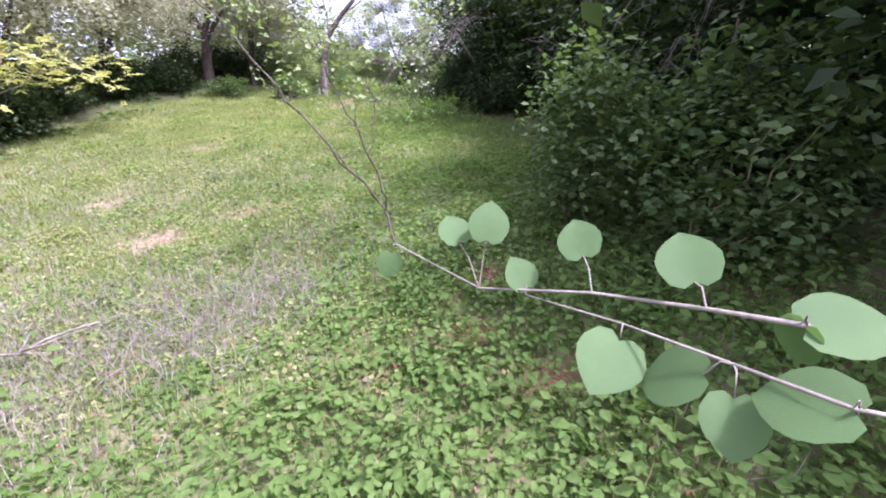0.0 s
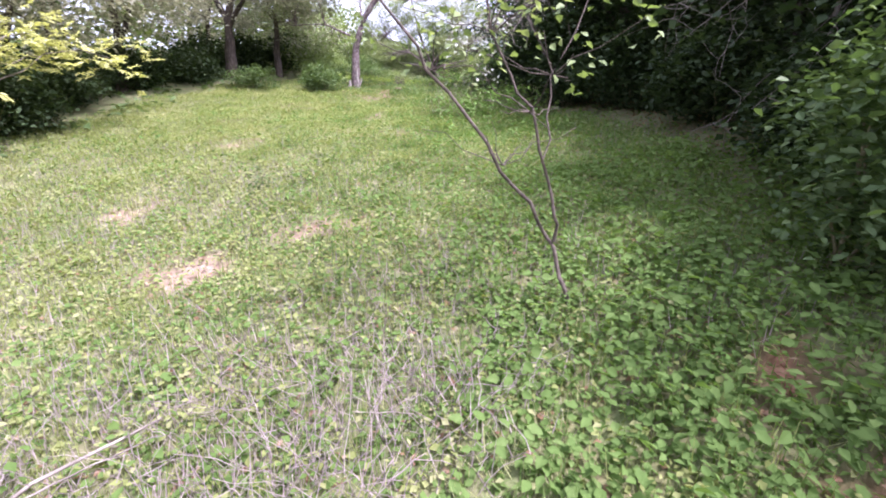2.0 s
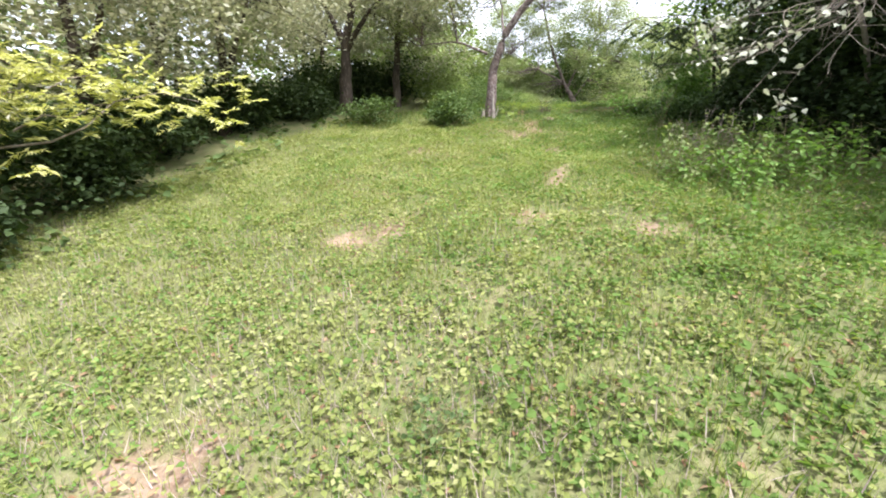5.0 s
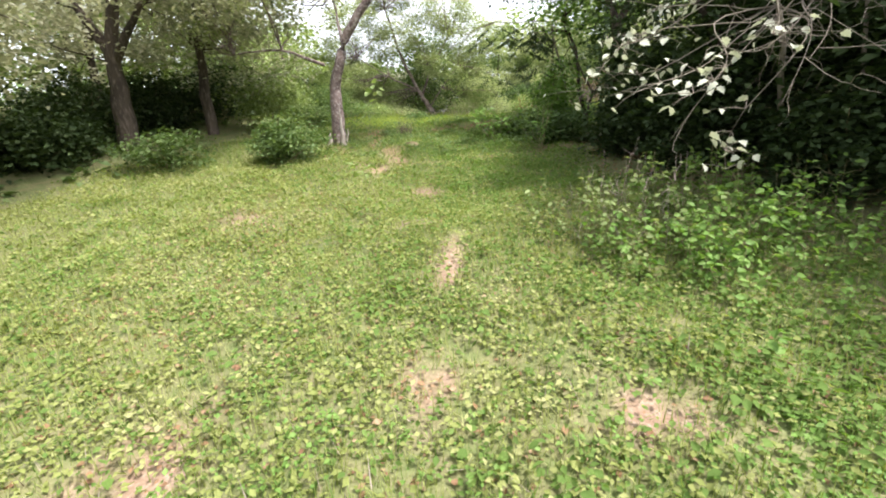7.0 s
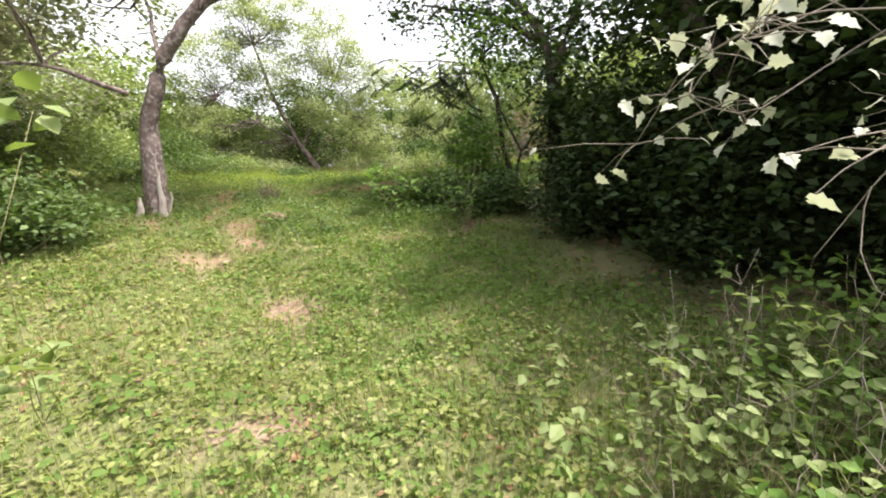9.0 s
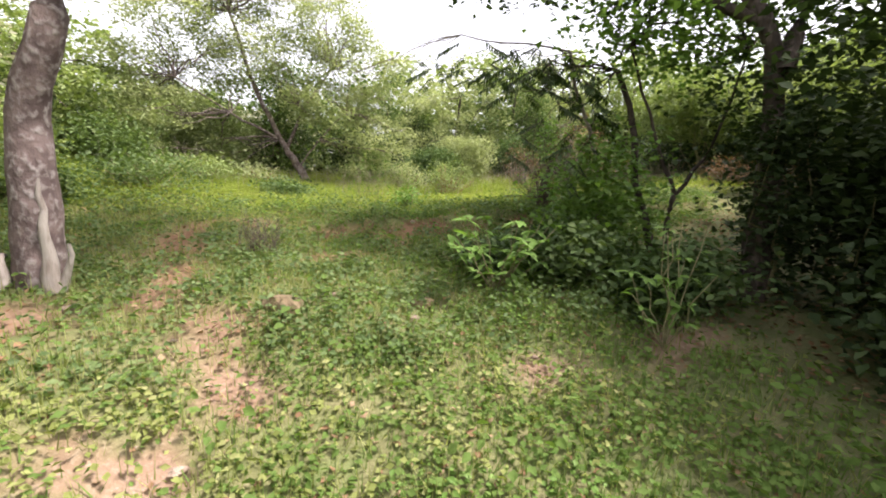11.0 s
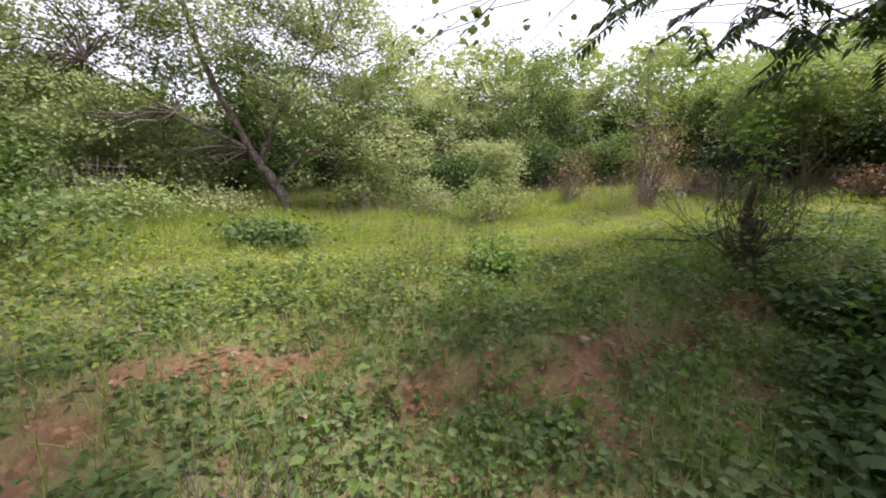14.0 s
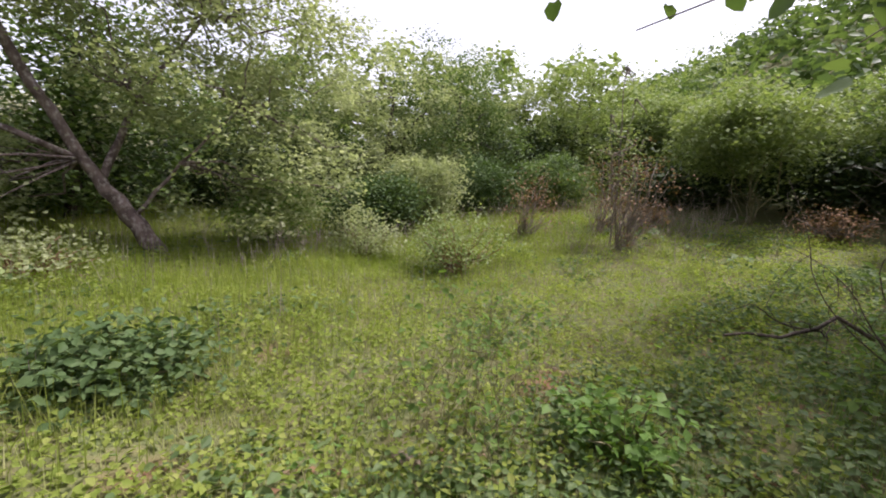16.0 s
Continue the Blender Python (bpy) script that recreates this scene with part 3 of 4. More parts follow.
tree(-9.7, 15.3, [limb((0, 0, -0.1), (0.05, 0, 1.2), (0.1, 0, 2.0), (0.6, 0, 3.4), r0=0.19, r1=0.07), limb((0.08, 0, 1.7), (-0.5, 0.2, 2.6), (-1.4, 0.3, 3.6), r0=0.1, r1=0.04), limb((0.1, 0, 1.6), (0.9, -0.2, 2.5), (1.9, -0.3, 3.1), r0=0.08, r1=0.02)],
     [(0, 0, 3.9, 2.4, 2.0, 1.2), (1.9, -0.5, 3.0, 1.5, 1.2, 0.8), (-1.6, 0.3, 3.2, 1.5, 1.2, 0.9), (1.2, 0.5, 2.3, 1.2, 0.9, 0.6), (-0.8, -0.7, 2.3, 1.1, 0.9, 0.6), (2.6, -1.2, 4.2, 1.4, 1.3, 0.6)], 290, 50, 0.095, M_GREYLEAF, name="tree", label=LEFT, group="trees round the clearing", spread=0.32, twigs=30)
tree(-8.9, 17.0, [limb((0, 0, -0.1), (0.0, 0, 1.8), (0.2, 0.1, 3.6), r0=0.13, r1=0.05)], [(0.2, 0, 3.8, 1.9, 1.7, 1.3), (-0.6, 0.4, 2.6, 1.2, 1.2, 0.8), (1.1, -0.2, 2.5, 1.2, 1.0, 0.7), (0.5, 0.9, 1.6, 1.2, 0.8, 0.7)], 430, 42, 0.095, M_GREYLEAF, name="tree", label=LEFT, group="trees round the clearing", spread=0.32, twigs=20)
for (x, y, hg) in [(-11.0, 12.2, 4.6), (-11.2, 9.4, 4.8), (-11.6, 6.4, 4.6), (-11.3, 3.4, 4.4), (-10.9, 0.2, 4.4), (-13.8, 13, 6), (-13.5, 8, 5.5), (-13, 4, 5.5)]:
    tree(x, y, [limb((0, 0, -0.1), (0.1, 0.1, 1.2), (0.2, 0, hg * 0.7), r0=0.15, r1=0.05), limb((0.1, 0.1, 1.1), (0.9, 0.2, hg * 0.6), r0=0.08, r1=0.03)],
         [(0, 0, hg * 0.78, 1.9, 1.9, hg * 0.24), (0.7, 0.4, hg * 0.5, 1.5, 1.4, hg * 0.22), (-0.5, -0.5, hg * 0.45, 1.6, 1.5, hg * 0.25), (1.9, 0.1, hg * 0.66, 1.2, 1.3, 0.5)],
         230 if x > -12 else 110, 52, 0.105, M_GREYLEAF if y < 13 else M_BUSH, name="tree", label="leafy tree of the hedge beside the clearing", group="trees round the clearing", spread=0.32)
# dark leaf colour carries the hedge's shade; last two bushes added to darken it
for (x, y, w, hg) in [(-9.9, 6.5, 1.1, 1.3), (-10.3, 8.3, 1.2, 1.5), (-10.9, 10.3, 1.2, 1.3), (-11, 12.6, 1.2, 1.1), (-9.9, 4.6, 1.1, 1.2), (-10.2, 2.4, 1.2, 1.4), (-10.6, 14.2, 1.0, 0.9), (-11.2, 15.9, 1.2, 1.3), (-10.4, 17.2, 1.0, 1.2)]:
    shrub(x, y, w, hg, 200, 30, 0.1, M_DARKLEAF, label="dark green bush at the foot of the hedge, coloured for its shade", group="hedge bushes", spread=0.16)
# shrubs near the forked tree
shrub(-6.45, 14.75, 0.6, 0.85, 150, 24, 0.07, M_BUSH, label="dense green shrub beside the forked tree", spread=0.12)
shrub(-8.5, 14.4, 0.75, 0.7, 90, 20, 0.075, M_BUSH, label="low green shrub below the dark trunk", spread=0.12)
shrub(-7.9, 17.9, 1.0, 1.4, 130, 24, 0.09, M_LIGHTLEAF, label="light green shrub behind the forked tree", spread=0.2)

# yellow-green feathery tree, its leaves in flat sprays
yt = thing("feathery_tree", -10.4, 6.7, None, "yellow-green feathery-leaved tree on pale thin branches", "tree")
yo = np.array(yt.location)
ends = [np.array(q) - yo for q in ((-10.0, 7.2, 2.35), (-9.52, 7.73, 2.62), (-9.04, 8.34, 2.82), (-8.45, 9.25, 2.55), (-9.4, 7.3, 2.25), (-9.0, 8.7, 2.5), (-10.1, 7.0, 2.9), (-9.75, 7.7, 2.95), (-10.4, 6.6, 2.6))]
root = np.array((0, 0, -0.05))
mid = np.array((0.35, 0.4, 1.0))
yl = [bendy(root, mid, 0.05, 0.035)] + [bendy(mid, e, 0.022, 0.006, 7, 0.12, 0.12) for e in ends]
part("trunk", tubes("trunk", yl[:1], M_TWIG, 8), yt)
for lb in yl[1:]:
    part("branch", tubes("branch", [lb], M_TWIG, 6), yt)
P, D, N = [], [], []
for e in ends:
    for _ in range(34):
        c = e + rng.normal(0, 1, 3) * (0.34, 0.34, 0.2)
        a = rng.uniform(0, 6.283)
        ax = unit(np.array((math.cos(a), math.sin(a), rng.normal(0.1, 0.45))))
        sd = np.array((-math.sin(a), math.cos(a), 0))
        for u in np.linspace(0.05, 0.3, 9):
            for sg in (-1, 1):
                P.append(c + ax * u)
                D.append(ax * 0.4 + sd * sg + (0, 0, rng.normal(0, 0.3)))
                N.append((rng.normal(0, 0.5), rng.normal(0, 0.5), 1))
tagged(part("crown", foliage("crown", LANCE, np.array(P), np.array(D), np.array(N), rng.uniform(0.07, 0.12, len(P)), M_YELLOW), yt), kind="stuff")

# the dark thicket
THICKET = "dark dense thicket tree shading the ground beneath"
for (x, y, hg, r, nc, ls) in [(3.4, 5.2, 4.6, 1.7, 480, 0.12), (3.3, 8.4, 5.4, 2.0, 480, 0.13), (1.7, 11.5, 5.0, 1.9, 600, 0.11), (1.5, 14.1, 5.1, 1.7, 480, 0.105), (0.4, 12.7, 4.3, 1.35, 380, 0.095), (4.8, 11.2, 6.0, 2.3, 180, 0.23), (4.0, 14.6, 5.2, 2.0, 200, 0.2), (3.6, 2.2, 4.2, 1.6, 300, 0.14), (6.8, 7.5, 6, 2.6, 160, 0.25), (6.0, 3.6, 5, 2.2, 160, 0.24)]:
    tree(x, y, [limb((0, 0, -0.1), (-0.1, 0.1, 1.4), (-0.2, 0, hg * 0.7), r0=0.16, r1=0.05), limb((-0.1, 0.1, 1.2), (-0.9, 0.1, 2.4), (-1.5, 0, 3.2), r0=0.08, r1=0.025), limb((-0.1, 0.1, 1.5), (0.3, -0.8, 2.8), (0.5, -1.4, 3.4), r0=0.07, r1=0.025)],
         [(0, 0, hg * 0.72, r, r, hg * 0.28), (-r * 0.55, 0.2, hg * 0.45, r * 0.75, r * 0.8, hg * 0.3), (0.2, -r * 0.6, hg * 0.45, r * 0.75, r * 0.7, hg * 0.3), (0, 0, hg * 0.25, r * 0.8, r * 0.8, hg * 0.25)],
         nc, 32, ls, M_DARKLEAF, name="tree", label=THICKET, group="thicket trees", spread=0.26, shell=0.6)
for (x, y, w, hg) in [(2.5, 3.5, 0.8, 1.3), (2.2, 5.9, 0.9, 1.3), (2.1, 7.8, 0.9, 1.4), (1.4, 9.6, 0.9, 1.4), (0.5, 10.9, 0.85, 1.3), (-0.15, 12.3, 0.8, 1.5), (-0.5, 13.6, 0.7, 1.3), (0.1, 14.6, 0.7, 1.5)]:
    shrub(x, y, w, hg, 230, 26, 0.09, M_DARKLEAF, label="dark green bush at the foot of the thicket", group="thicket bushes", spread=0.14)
shrub(1.1, 3.75, 0.42, 1.75, 150, 26, 0.065, M_BUSH, label="tall green bush with broad soft leaves", spread=0.14, shape=LEAF4)
shrub(1.8, 2.9, 0.72, 1.7, 190, 28, 0.065, M_BUSH, label="tall green bush with broad soft leaves", spread=0.15, shape=LEAF4)
shrub(1.9, 4.9, 0.8, 1.2, 170, 24, 0.07, M_BUSH, label="green bush in front of the thicket", spread=0.15, shape=LEAF4)

# bushes past the thicket
shrub(-1.0, 16.4, 0.55, 1.4, 170, 22, 0.075, M_HERB, label="open green bush with fresh leaves", spread=0.2)
shrub(-0.25, 15.1, 0.38, 2.0, 110, 20, 0.07, M_DARKLEAF, name="creeper", label="dark creeper climbing the slender trunk", spread=0.1, category="creeper")
# low bushes added to darken this ground; their colour replaces the tree's shade
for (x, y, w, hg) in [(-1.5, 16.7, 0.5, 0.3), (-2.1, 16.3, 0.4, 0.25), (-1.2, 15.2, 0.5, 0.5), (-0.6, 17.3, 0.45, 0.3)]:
    shrub(x, y, w, hg, 120, 22, 0.075, M_CREEPER, label="low bush added below the tree, dark leaf colour standing in for shade", group="shade bushes", spread=0.13)
shrub(-1.66, 15.8, 0.45, 0.55, 70, 18, 0.08, M_BUSH, label="low green bush at the edge of the shade", spread=0.12)
tree(-0.55, 15.95, [limb((0, 0, -0.1), (0.05, 0, 0.4), (0.15, 0.05, 0.75), r0=0.035, r1=0.025), limb((0.15, 0.05, 0.72), (-0.15, 0.1, 1.3), (-0.5, 0.2, 2.1), r0=0.022, r1=0.01), limb((0.15, 0.05, 0.72), (0.5, 0, 1.2), (0.8, 0, 2.2), r0=0.022, r1=0.01)],
     [(-0.35, 0.2, 2.4, 0.75, 0.7, 0.55), (0.7, 0, 2.5, 0.8, 0.7, 0.6)], 150, 22, 0.085, M_HERB, name="sapling", label="thin dark forked sapling with green leaves", spread=0.2, category="sapling")

# feathered tree whose branches hang over the bank
# third limb and blobs above 6 m: unseen, added to shade the bank
tree(-0.3, 15.15, [limb((0, 0, -0.1), (0.05, 0.05, 1.2), (-0.05, 0.2, 2.4), (-0.4, 1.2, 3.4), r0=0.12, r1=0.04), limb((-0.05, 0.2, 2.3), (-0.6, 1.2, 3.0), (-1.4, 2.2, 3.4), r0=0.05, r1=0.015), limb((0, 0.05, 1.9), (0.6, 0.3, 3.2), (1.8, 1.4, 5.6), r0=0.07, r1=0.03)],
     [(-0.5, 1.7, 4.1, 1.2, 1.1, 0.45), (0.3, 0.8, 4.0, 1.4, 1.2, 0.6), (0.1, 0.2, 1.4, 0.45, 0.45, 1.2), (2.2, 1.0, 6.3, 1.7, 1.3, 0.8), (2.4, 2.6, 6.2, 1.6, 1.3, 0.8), (-1.5, 1.9, 3.1, 0.8, 0.7, 0.3), (-0.6, 0.9, 2.9, 0.7, 0.6, 0.4)], 560, 30, 0.085, M_DARKLEAF, name="tree", label="slender dark tree over the earth bank, its high crown added for shade", spread=0.2, twigs=30)

# leaning tree at the back of the field
tree(-3.68, 24.8, [limb((0, 0, -0.1), (-0.35, 0.1, 0.55), (-0.75, 0.2, 1.15), (-1.3, 0.2, 2.3), (-1.9, 0.3, 4.2), r0=0.12, r1=0.03), limb((-0.6, 0.2, 0.95), (-0.2, 0.3, 2.0), (0.6, 0.2, 3.2), r0=0.05, r1=0.015), limb((-0.8, 0.2, 1.2), (-1.9, -0.2, 1.7), (-3.0, -0.4, 2.4), r0=0.04, r1=0.012), limb((-0.3, 0.1, 0.5), (0.2, -0.2, 1.2), (0.9, -0.3, 2.0), r0=0.03, r1=0.01)],
     [(-1.9, 0.3, 4.7, 1.2, 1.1, 0.7), (-0.5, 0.3, 5.3, 1.3, 1.1, 0.7), (0.5, 0.1, 4.1, 1.2, 1.1, 0.8), (1.4, 0, 3.0, 1.3, 1.1, 0.8), (-3.1, -0.1, 3.8, 1.1, 1.0, 0.5), (-3.9, 0.1, 2.7, 1.0, 1.0, 0.55), (-1.0, 0.2, 3.3, 1.2, 0.9, 0.7), (0.3, 0, 2.2, 1.3, 1.1, 0.7), (-2.2, 0.2, 2.9, 1.1, 0.9, 0.6), (-2.6, 0.2, 5.6, 1.0, 0.9, 0.5), (1.8, 0, 1.3, 1.0, 0.9, 0.9), (-3.4, 0.2, 1.6, 1.2, 1.2, 0.8), (0.9, -0.3, 0.8, 0.8, 0.6, 0.5), (-2.2, 0.6, 0.9, 1.2, 0.8, 0.7)],
     840, 74, 0.074, M_OLIVE, M_BARK, "leaning_tree", "broad grey-green tree on a leaning trunk", spread=0.17, twigs=150)
# added tree: its darker leaves stand in for shade inside the leaning crown
tree(-4.7, 27.8, [limb((0, 0, -0.1), (0.1, 0.1, 1.4), (0.2, 0, 3.0), r0=0.12, r1=0.04)], [(0.2, 0, 2.9, 1.4, 1.2, 0.7), (-0.6, 0, 2.1, 1.4, 1.2, 0.8), (0.9, 0, 2.0, 1.5, 1.2, 1.0), (0, -0.3, 0.9, 1.8, 1.0, 0.8)], 200, 50, 0.12, M_BUSH, name="tree", label="green tree added behind the leaning trunk to darken its crown", group="trees behind the field", spread=0.24)
BACK = "grey-green tree in the row behind the field"
for (x, y, hg, r, m) in [(1.6, 28.0, 4.2, 1.8, M_OLIVE), (3.9, 28.0, 4.4, 1.7, M_BUSH), (6.6, 29.5, 4.6, 1.9, M_OLIVE), (9.2, 27.5, 4.2, 1.9, M_LIGHTLEAF), (-7.4, 27.5, 2.3, 1.6, M_LIGHTLEAF), (-9.8, 24.5, 3.3, 1.7, M_LIGHTLEAF), (-10.5, 20.8, 3.4, 1.7, M_LIGHTLEAF), (-0.6, 30.5, 4.2, 1.9, M_BUSH), (-5.6, 30.5, 2.3, 1.8, M_GREYLEAF), (11.5, 24.5, 4.6, 2.0, M_LIGHTLEAF), (-13, 26, 4.2, 2.0, M_GREYLEAF), (-12.6, 18.5, 4.6, 2.0, M_GREYLEAF)]:
    tree(x, y, [limb((0, 0, -0.1), (0.1, 0.1, 1.4), (0.2, 0, hg * 0.7), r0=0.12, r1=0.04), limb((0.1, 0.1, 1.2), (0.8, -0.3, hg * 0.6), r0=0.06, r1=0.02)],
         [(0, 0, hg * 0.72, r, r, hg * 0.27), (r * 0.6, -0.3, hg * 0.45, r * 0.75, r * 0.7, hg * 0.25), (-r * 0.6, -0.3, hg * 0.4, r * 0.75, r * 0.7, hg * 0.28), (0, -0.5, hg * 0.22, r * 0.9, r * 0.6, hg * 0.2)],
         230 if x > -8 else 150, 62, 0.085 if x > -8 else 0.115, m, name="tree", label=BACK, group="trees behind the field", spread=0.19)
for (x, y, hg, r) in [(-11.5, 31.5, 3.6, 2.2), (-8.3, 32.5, 2.5, 2.0), (-3.0, 33.0, 3.0, 2.2), (1.2, 32.5, 4.8, 2.3), (4.8, 32.0, 5.0, 2.3), (8.4, 31.5, 5.0, 2.4), (12.2, 29.0, 5.2, 2.4), (-15.5, 21.5, 5.2, 2.5), (-16, 15.5, 5.4, 2.5), (-15.8, 9.5, 5.4, 2.5), (-15.5, 3.5, 5.4, 2.5)]:
    tree(x, y, [limb((0, 0, -0.1), (0.1, 0.1, 1.4), (0.2, 0, hg * 0.7), r0=0.14, r1=0.04)],
         [(0, 0, hg * 0.7, r, r, hg * 0.3), (r * 0.5, 0, hg * 0.35, r, r * 0.8, hg * 0.3), (-r * 0.5, 0, hg * 0.35, r, r * 0.8, hg * 0.3)],
         100, 30, 0.32, M_LIGHTLEAF, name="tree", label="dense green tree closing the view", group="outer trees", spread=0.36, twigs=6)
# two bushes take the dark creeper colour to stand in for understory shade
for (x, y, w, hg, m) in [(-0.3, 25.4, 0.9, 1.3, M_CREEPER), (1.2, 25.8, 1.0, 1.6, M_OLIVE), (3.2, 26.0, 1.1, 1.6, M_CREEPER), (5.2, 25.3, 1.1, 1.5, M_BUSH), (-6.6, 25.6, 1.1, 1.2, M_LIGHTLEAF), (-7.9, 23.6, 1.1, 1.1, M_BUSH), (-8.7, 21.2, 1.0, 1.1, M_LIGHTLEAF)]:
    shrub(x, y, w, hg, 200, 44, 0.075, m, label="leafy bush at the back edge of the field", group="field edge bushes", spread=0.17)
for (x, y, w, hg) in [(5.6, 20.8, 1.5, 2.7), (7.2, 18.6, 1.6, 2.9), (7.6, 21.4, 1.5, 2.6), (5.0, 17.2, 1.3, 2.3), (8.8, 24.0, 1.5, 2.8)]:
    shrub(x, y, w, hg, 280, 52, 0.085, M_LIGHTLEAF, label="large bright green bush beside the upper field", group="bright bushes", spread=0.17, shell=0.6, bare_foot=0.3)
# row added to darken gaps between trees; leaf colour stands in for shade
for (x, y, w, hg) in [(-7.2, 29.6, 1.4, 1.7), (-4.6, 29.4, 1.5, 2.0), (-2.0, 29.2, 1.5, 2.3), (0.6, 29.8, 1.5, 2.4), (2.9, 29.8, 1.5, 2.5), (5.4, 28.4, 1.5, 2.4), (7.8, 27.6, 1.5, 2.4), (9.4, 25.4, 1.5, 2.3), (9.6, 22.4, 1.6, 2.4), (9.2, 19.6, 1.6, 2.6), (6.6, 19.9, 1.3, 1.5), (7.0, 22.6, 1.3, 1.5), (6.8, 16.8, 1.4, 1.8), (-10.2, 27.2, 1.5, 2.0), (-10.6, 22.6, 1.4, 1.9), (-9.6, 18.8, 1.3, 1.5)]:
    shrub(x, y, w, hg, 130, 26, 0.13, M_DARKLEAF, label="dense bush added behind the field trees, dark for their shaded gaps", group="shaded bushes", spread=0.2)
for (x, y, w, hg) in [(4.7, 22.6, 0.8, 0.5), (5.2, 19.4, 0.8, 0.5), (4.3, 17.9, 0.8, 0.6)]:
    shrub(x, y, w, hg, 90, 12, 0.05, M_LITTER, label="low tangle of dry brown weeds", group="dry tangles", spread=0.14, stems=50, stem_mat=M_TWIG)
for (x, y, w, hg) in [(2.3, 21.6, 0.75, 2.0), (3.4, 22.7, 0.8, 1.9), (1.9, 23.4, 0.6, 1.3)]:
    shrub(x, y, w, hg, 60, 12, 0.05, M_LITTER, label="half-dry brown twiggy shrub in the field", group="dry shrubs", spread=0.16, stems=34, stem_mat=M_TWIG)

# low growth in the upper field
for (x, y, w, hg, m, lab) in [(-4.3, 21.25, 0.5, 0.26, M_CREEPER, "mound of dark green creeper in the grass"), (-6.2, 20.2, 0.85, 0.6, M_BUSH, "tangled low bush beside the field"), (-5.9, 22.6, 0.7, 0.55, M_LIGHTLEAF, "tangled light green low bush"), (-7.2, 18.9, 0.65, 0.5, M_BUSH, "tangled low bush beside the field")]:
    shrub(x, y, w, hg, 130, 18, 0.06, m, label=lab, spread=0.15, stems=30, shape=LEAF4)

shrub(-0.45, 22.5, 0.72, 0.95, 150, 18, 0.05, M_LIGHTLEAF, label="loose bush with reddish twigs in the grass", spread=0.12, stems=60, stem_mat=M_LITTER)
shrub(-1.2, 23.9, 0.6, 0.8, 110, 20, 0.055, M_OLIVE, label="low pale bush at the edge of the field", spread=0.12, stems=30)
shrub(-2.0, 25.4, 0.75, 1.35, 240, 26, 0.07, M_HERB, label="bright green feathery bush beside the leaning tree", spread=0.13, shape=LANCE)
shrub(-4.9, 23.7, 0.55, 0.5, 80, 14, 0.055, M_OLIVE, label="brownish low bush among dry stalks", spread=0.14, stems=40, stem_mat=M_LITTER)
tree(2.4, 21.9, [limb((0, 0, -0.1), (0.05, 0.02, 1.2), (-0.03, 0.05, 2.9), r0=0.02, r1=0.006), limb((0.03, 0.02, 0.8), (0.35, 0.1, 1.8), (0.5, 0.1, 2.5), r0=0.012, r1=0.004), limb((0.03, 0.02, 0.6), (-0.3, 0, 1.5), (-0.42, 0, 2.1), r0=0.012, r1=0.004)],
     [(-0.03, 0.05, 2.75, 0.16, 0.16, 0.25), (0.5, 0.1, 2.2, 0.22, 0.2, 0.35), (-0.4, 0, 1.8, 0.2, 0.2, 0.4), (0, 0, 1.5, 0.4, 0.4, 0.7)], 60, 12, 0.06, M_LIGHTLEAF, M_TWIG, "sapling", "tall thin sapling with sparse leaves", spread=0.1, twigs=40, category="sapling", sides=6)
shrub(-2.42, 19.06, 0.26, 0.3, 40, 10, 0.06, M_HERB, label="low green plant by the worn earth", spread=0.07)

# hillside woods far off
hp = []
for _ in range(650):
    x, y = rng.uniform(14, 54), rng.uniform(-14, 58)
    hp.append((x, y, gz(x, y) + 1.2))
for _ in range(260):
    a = rng.uniform(0, 6.283)
    r = rng.uniform(24, 60)
    x, y = -2 + r * math.cos(a), 12 + r * math.sin(a)
    if x < 13 and not (-16 < x < 12 and -8 < y < 33):
        hp.append((x, y, gz(x, y) + 1.5))
hp = np.array(hp)
k = len(hp) * 66
c = np.repeat(hp, 66, 0)
off = unit(rng.normal(0, 1, (k, 3))) * (rng.uniform(0.55, 1.05, k)[:, None]) * np.array([2.1, 2.1, 1.9])
d, n = leaf_axes(k, 0.3, 0.7)
tagged(new("far_woods", foliage("far_woods", LEAF2, c + off, d, n, rng.uniform(0.4, 0.8, k), M_BUSH)), "wooded hillside of green treetops far off", "woods", kind="stuff")

M_STEMBARK = rough_mat("brown_stem_bark", (0.06, 0.048, 0.036), (0.11, 0.086, 0.064), (0.17, 0.14, 0.11), 14, 0.85, 0.5)

# ---- young forked tree by the start ----
sp = thing("sapling", -0.45, 3.58, None, "thin bare-stemmed sapling leaning apart in a fork", "sapling")
so = np.array(sp.location)
pts = [np.array(q) - so for q in ((-0.45, 3.58, 0.55), (-0.54, 3.68, 0.85), (-0.63, 3.75, 1.08), (-0.95, 3.53, 1.52), (-1.34, 3.44, 1.98), (-1.66, 3.35, 2.42), (-1.98, 3.3, 2.7))]
def kinky(q, r0, r1):
    """A crooked stem through the points q."""
    q = np.array(q, float)
    u = np.linspace(0, len(q) - 1, (len(q) - 1) * 4 + 1)
    p = np.stack([np.interp(u, np.arange(len(q)), q[:, i]) for i in range(3)], -1)
    p[1:-1] += rng.normal(0, 0.012, p[1:-1].shape)
    return p, np.linspace(r0, r1, len(u))


sl = [kinky(pts, 0.016, 0.004)]
b1 = [np.array(q) - so for q in ((-0.6, 3.72, 1.05), (-0.67, 3.65, 1.42), (-0.83, 3.56, 1.8), (-1.05, 3.6, 2.18), (-1.15, 3.65, 2.55))]
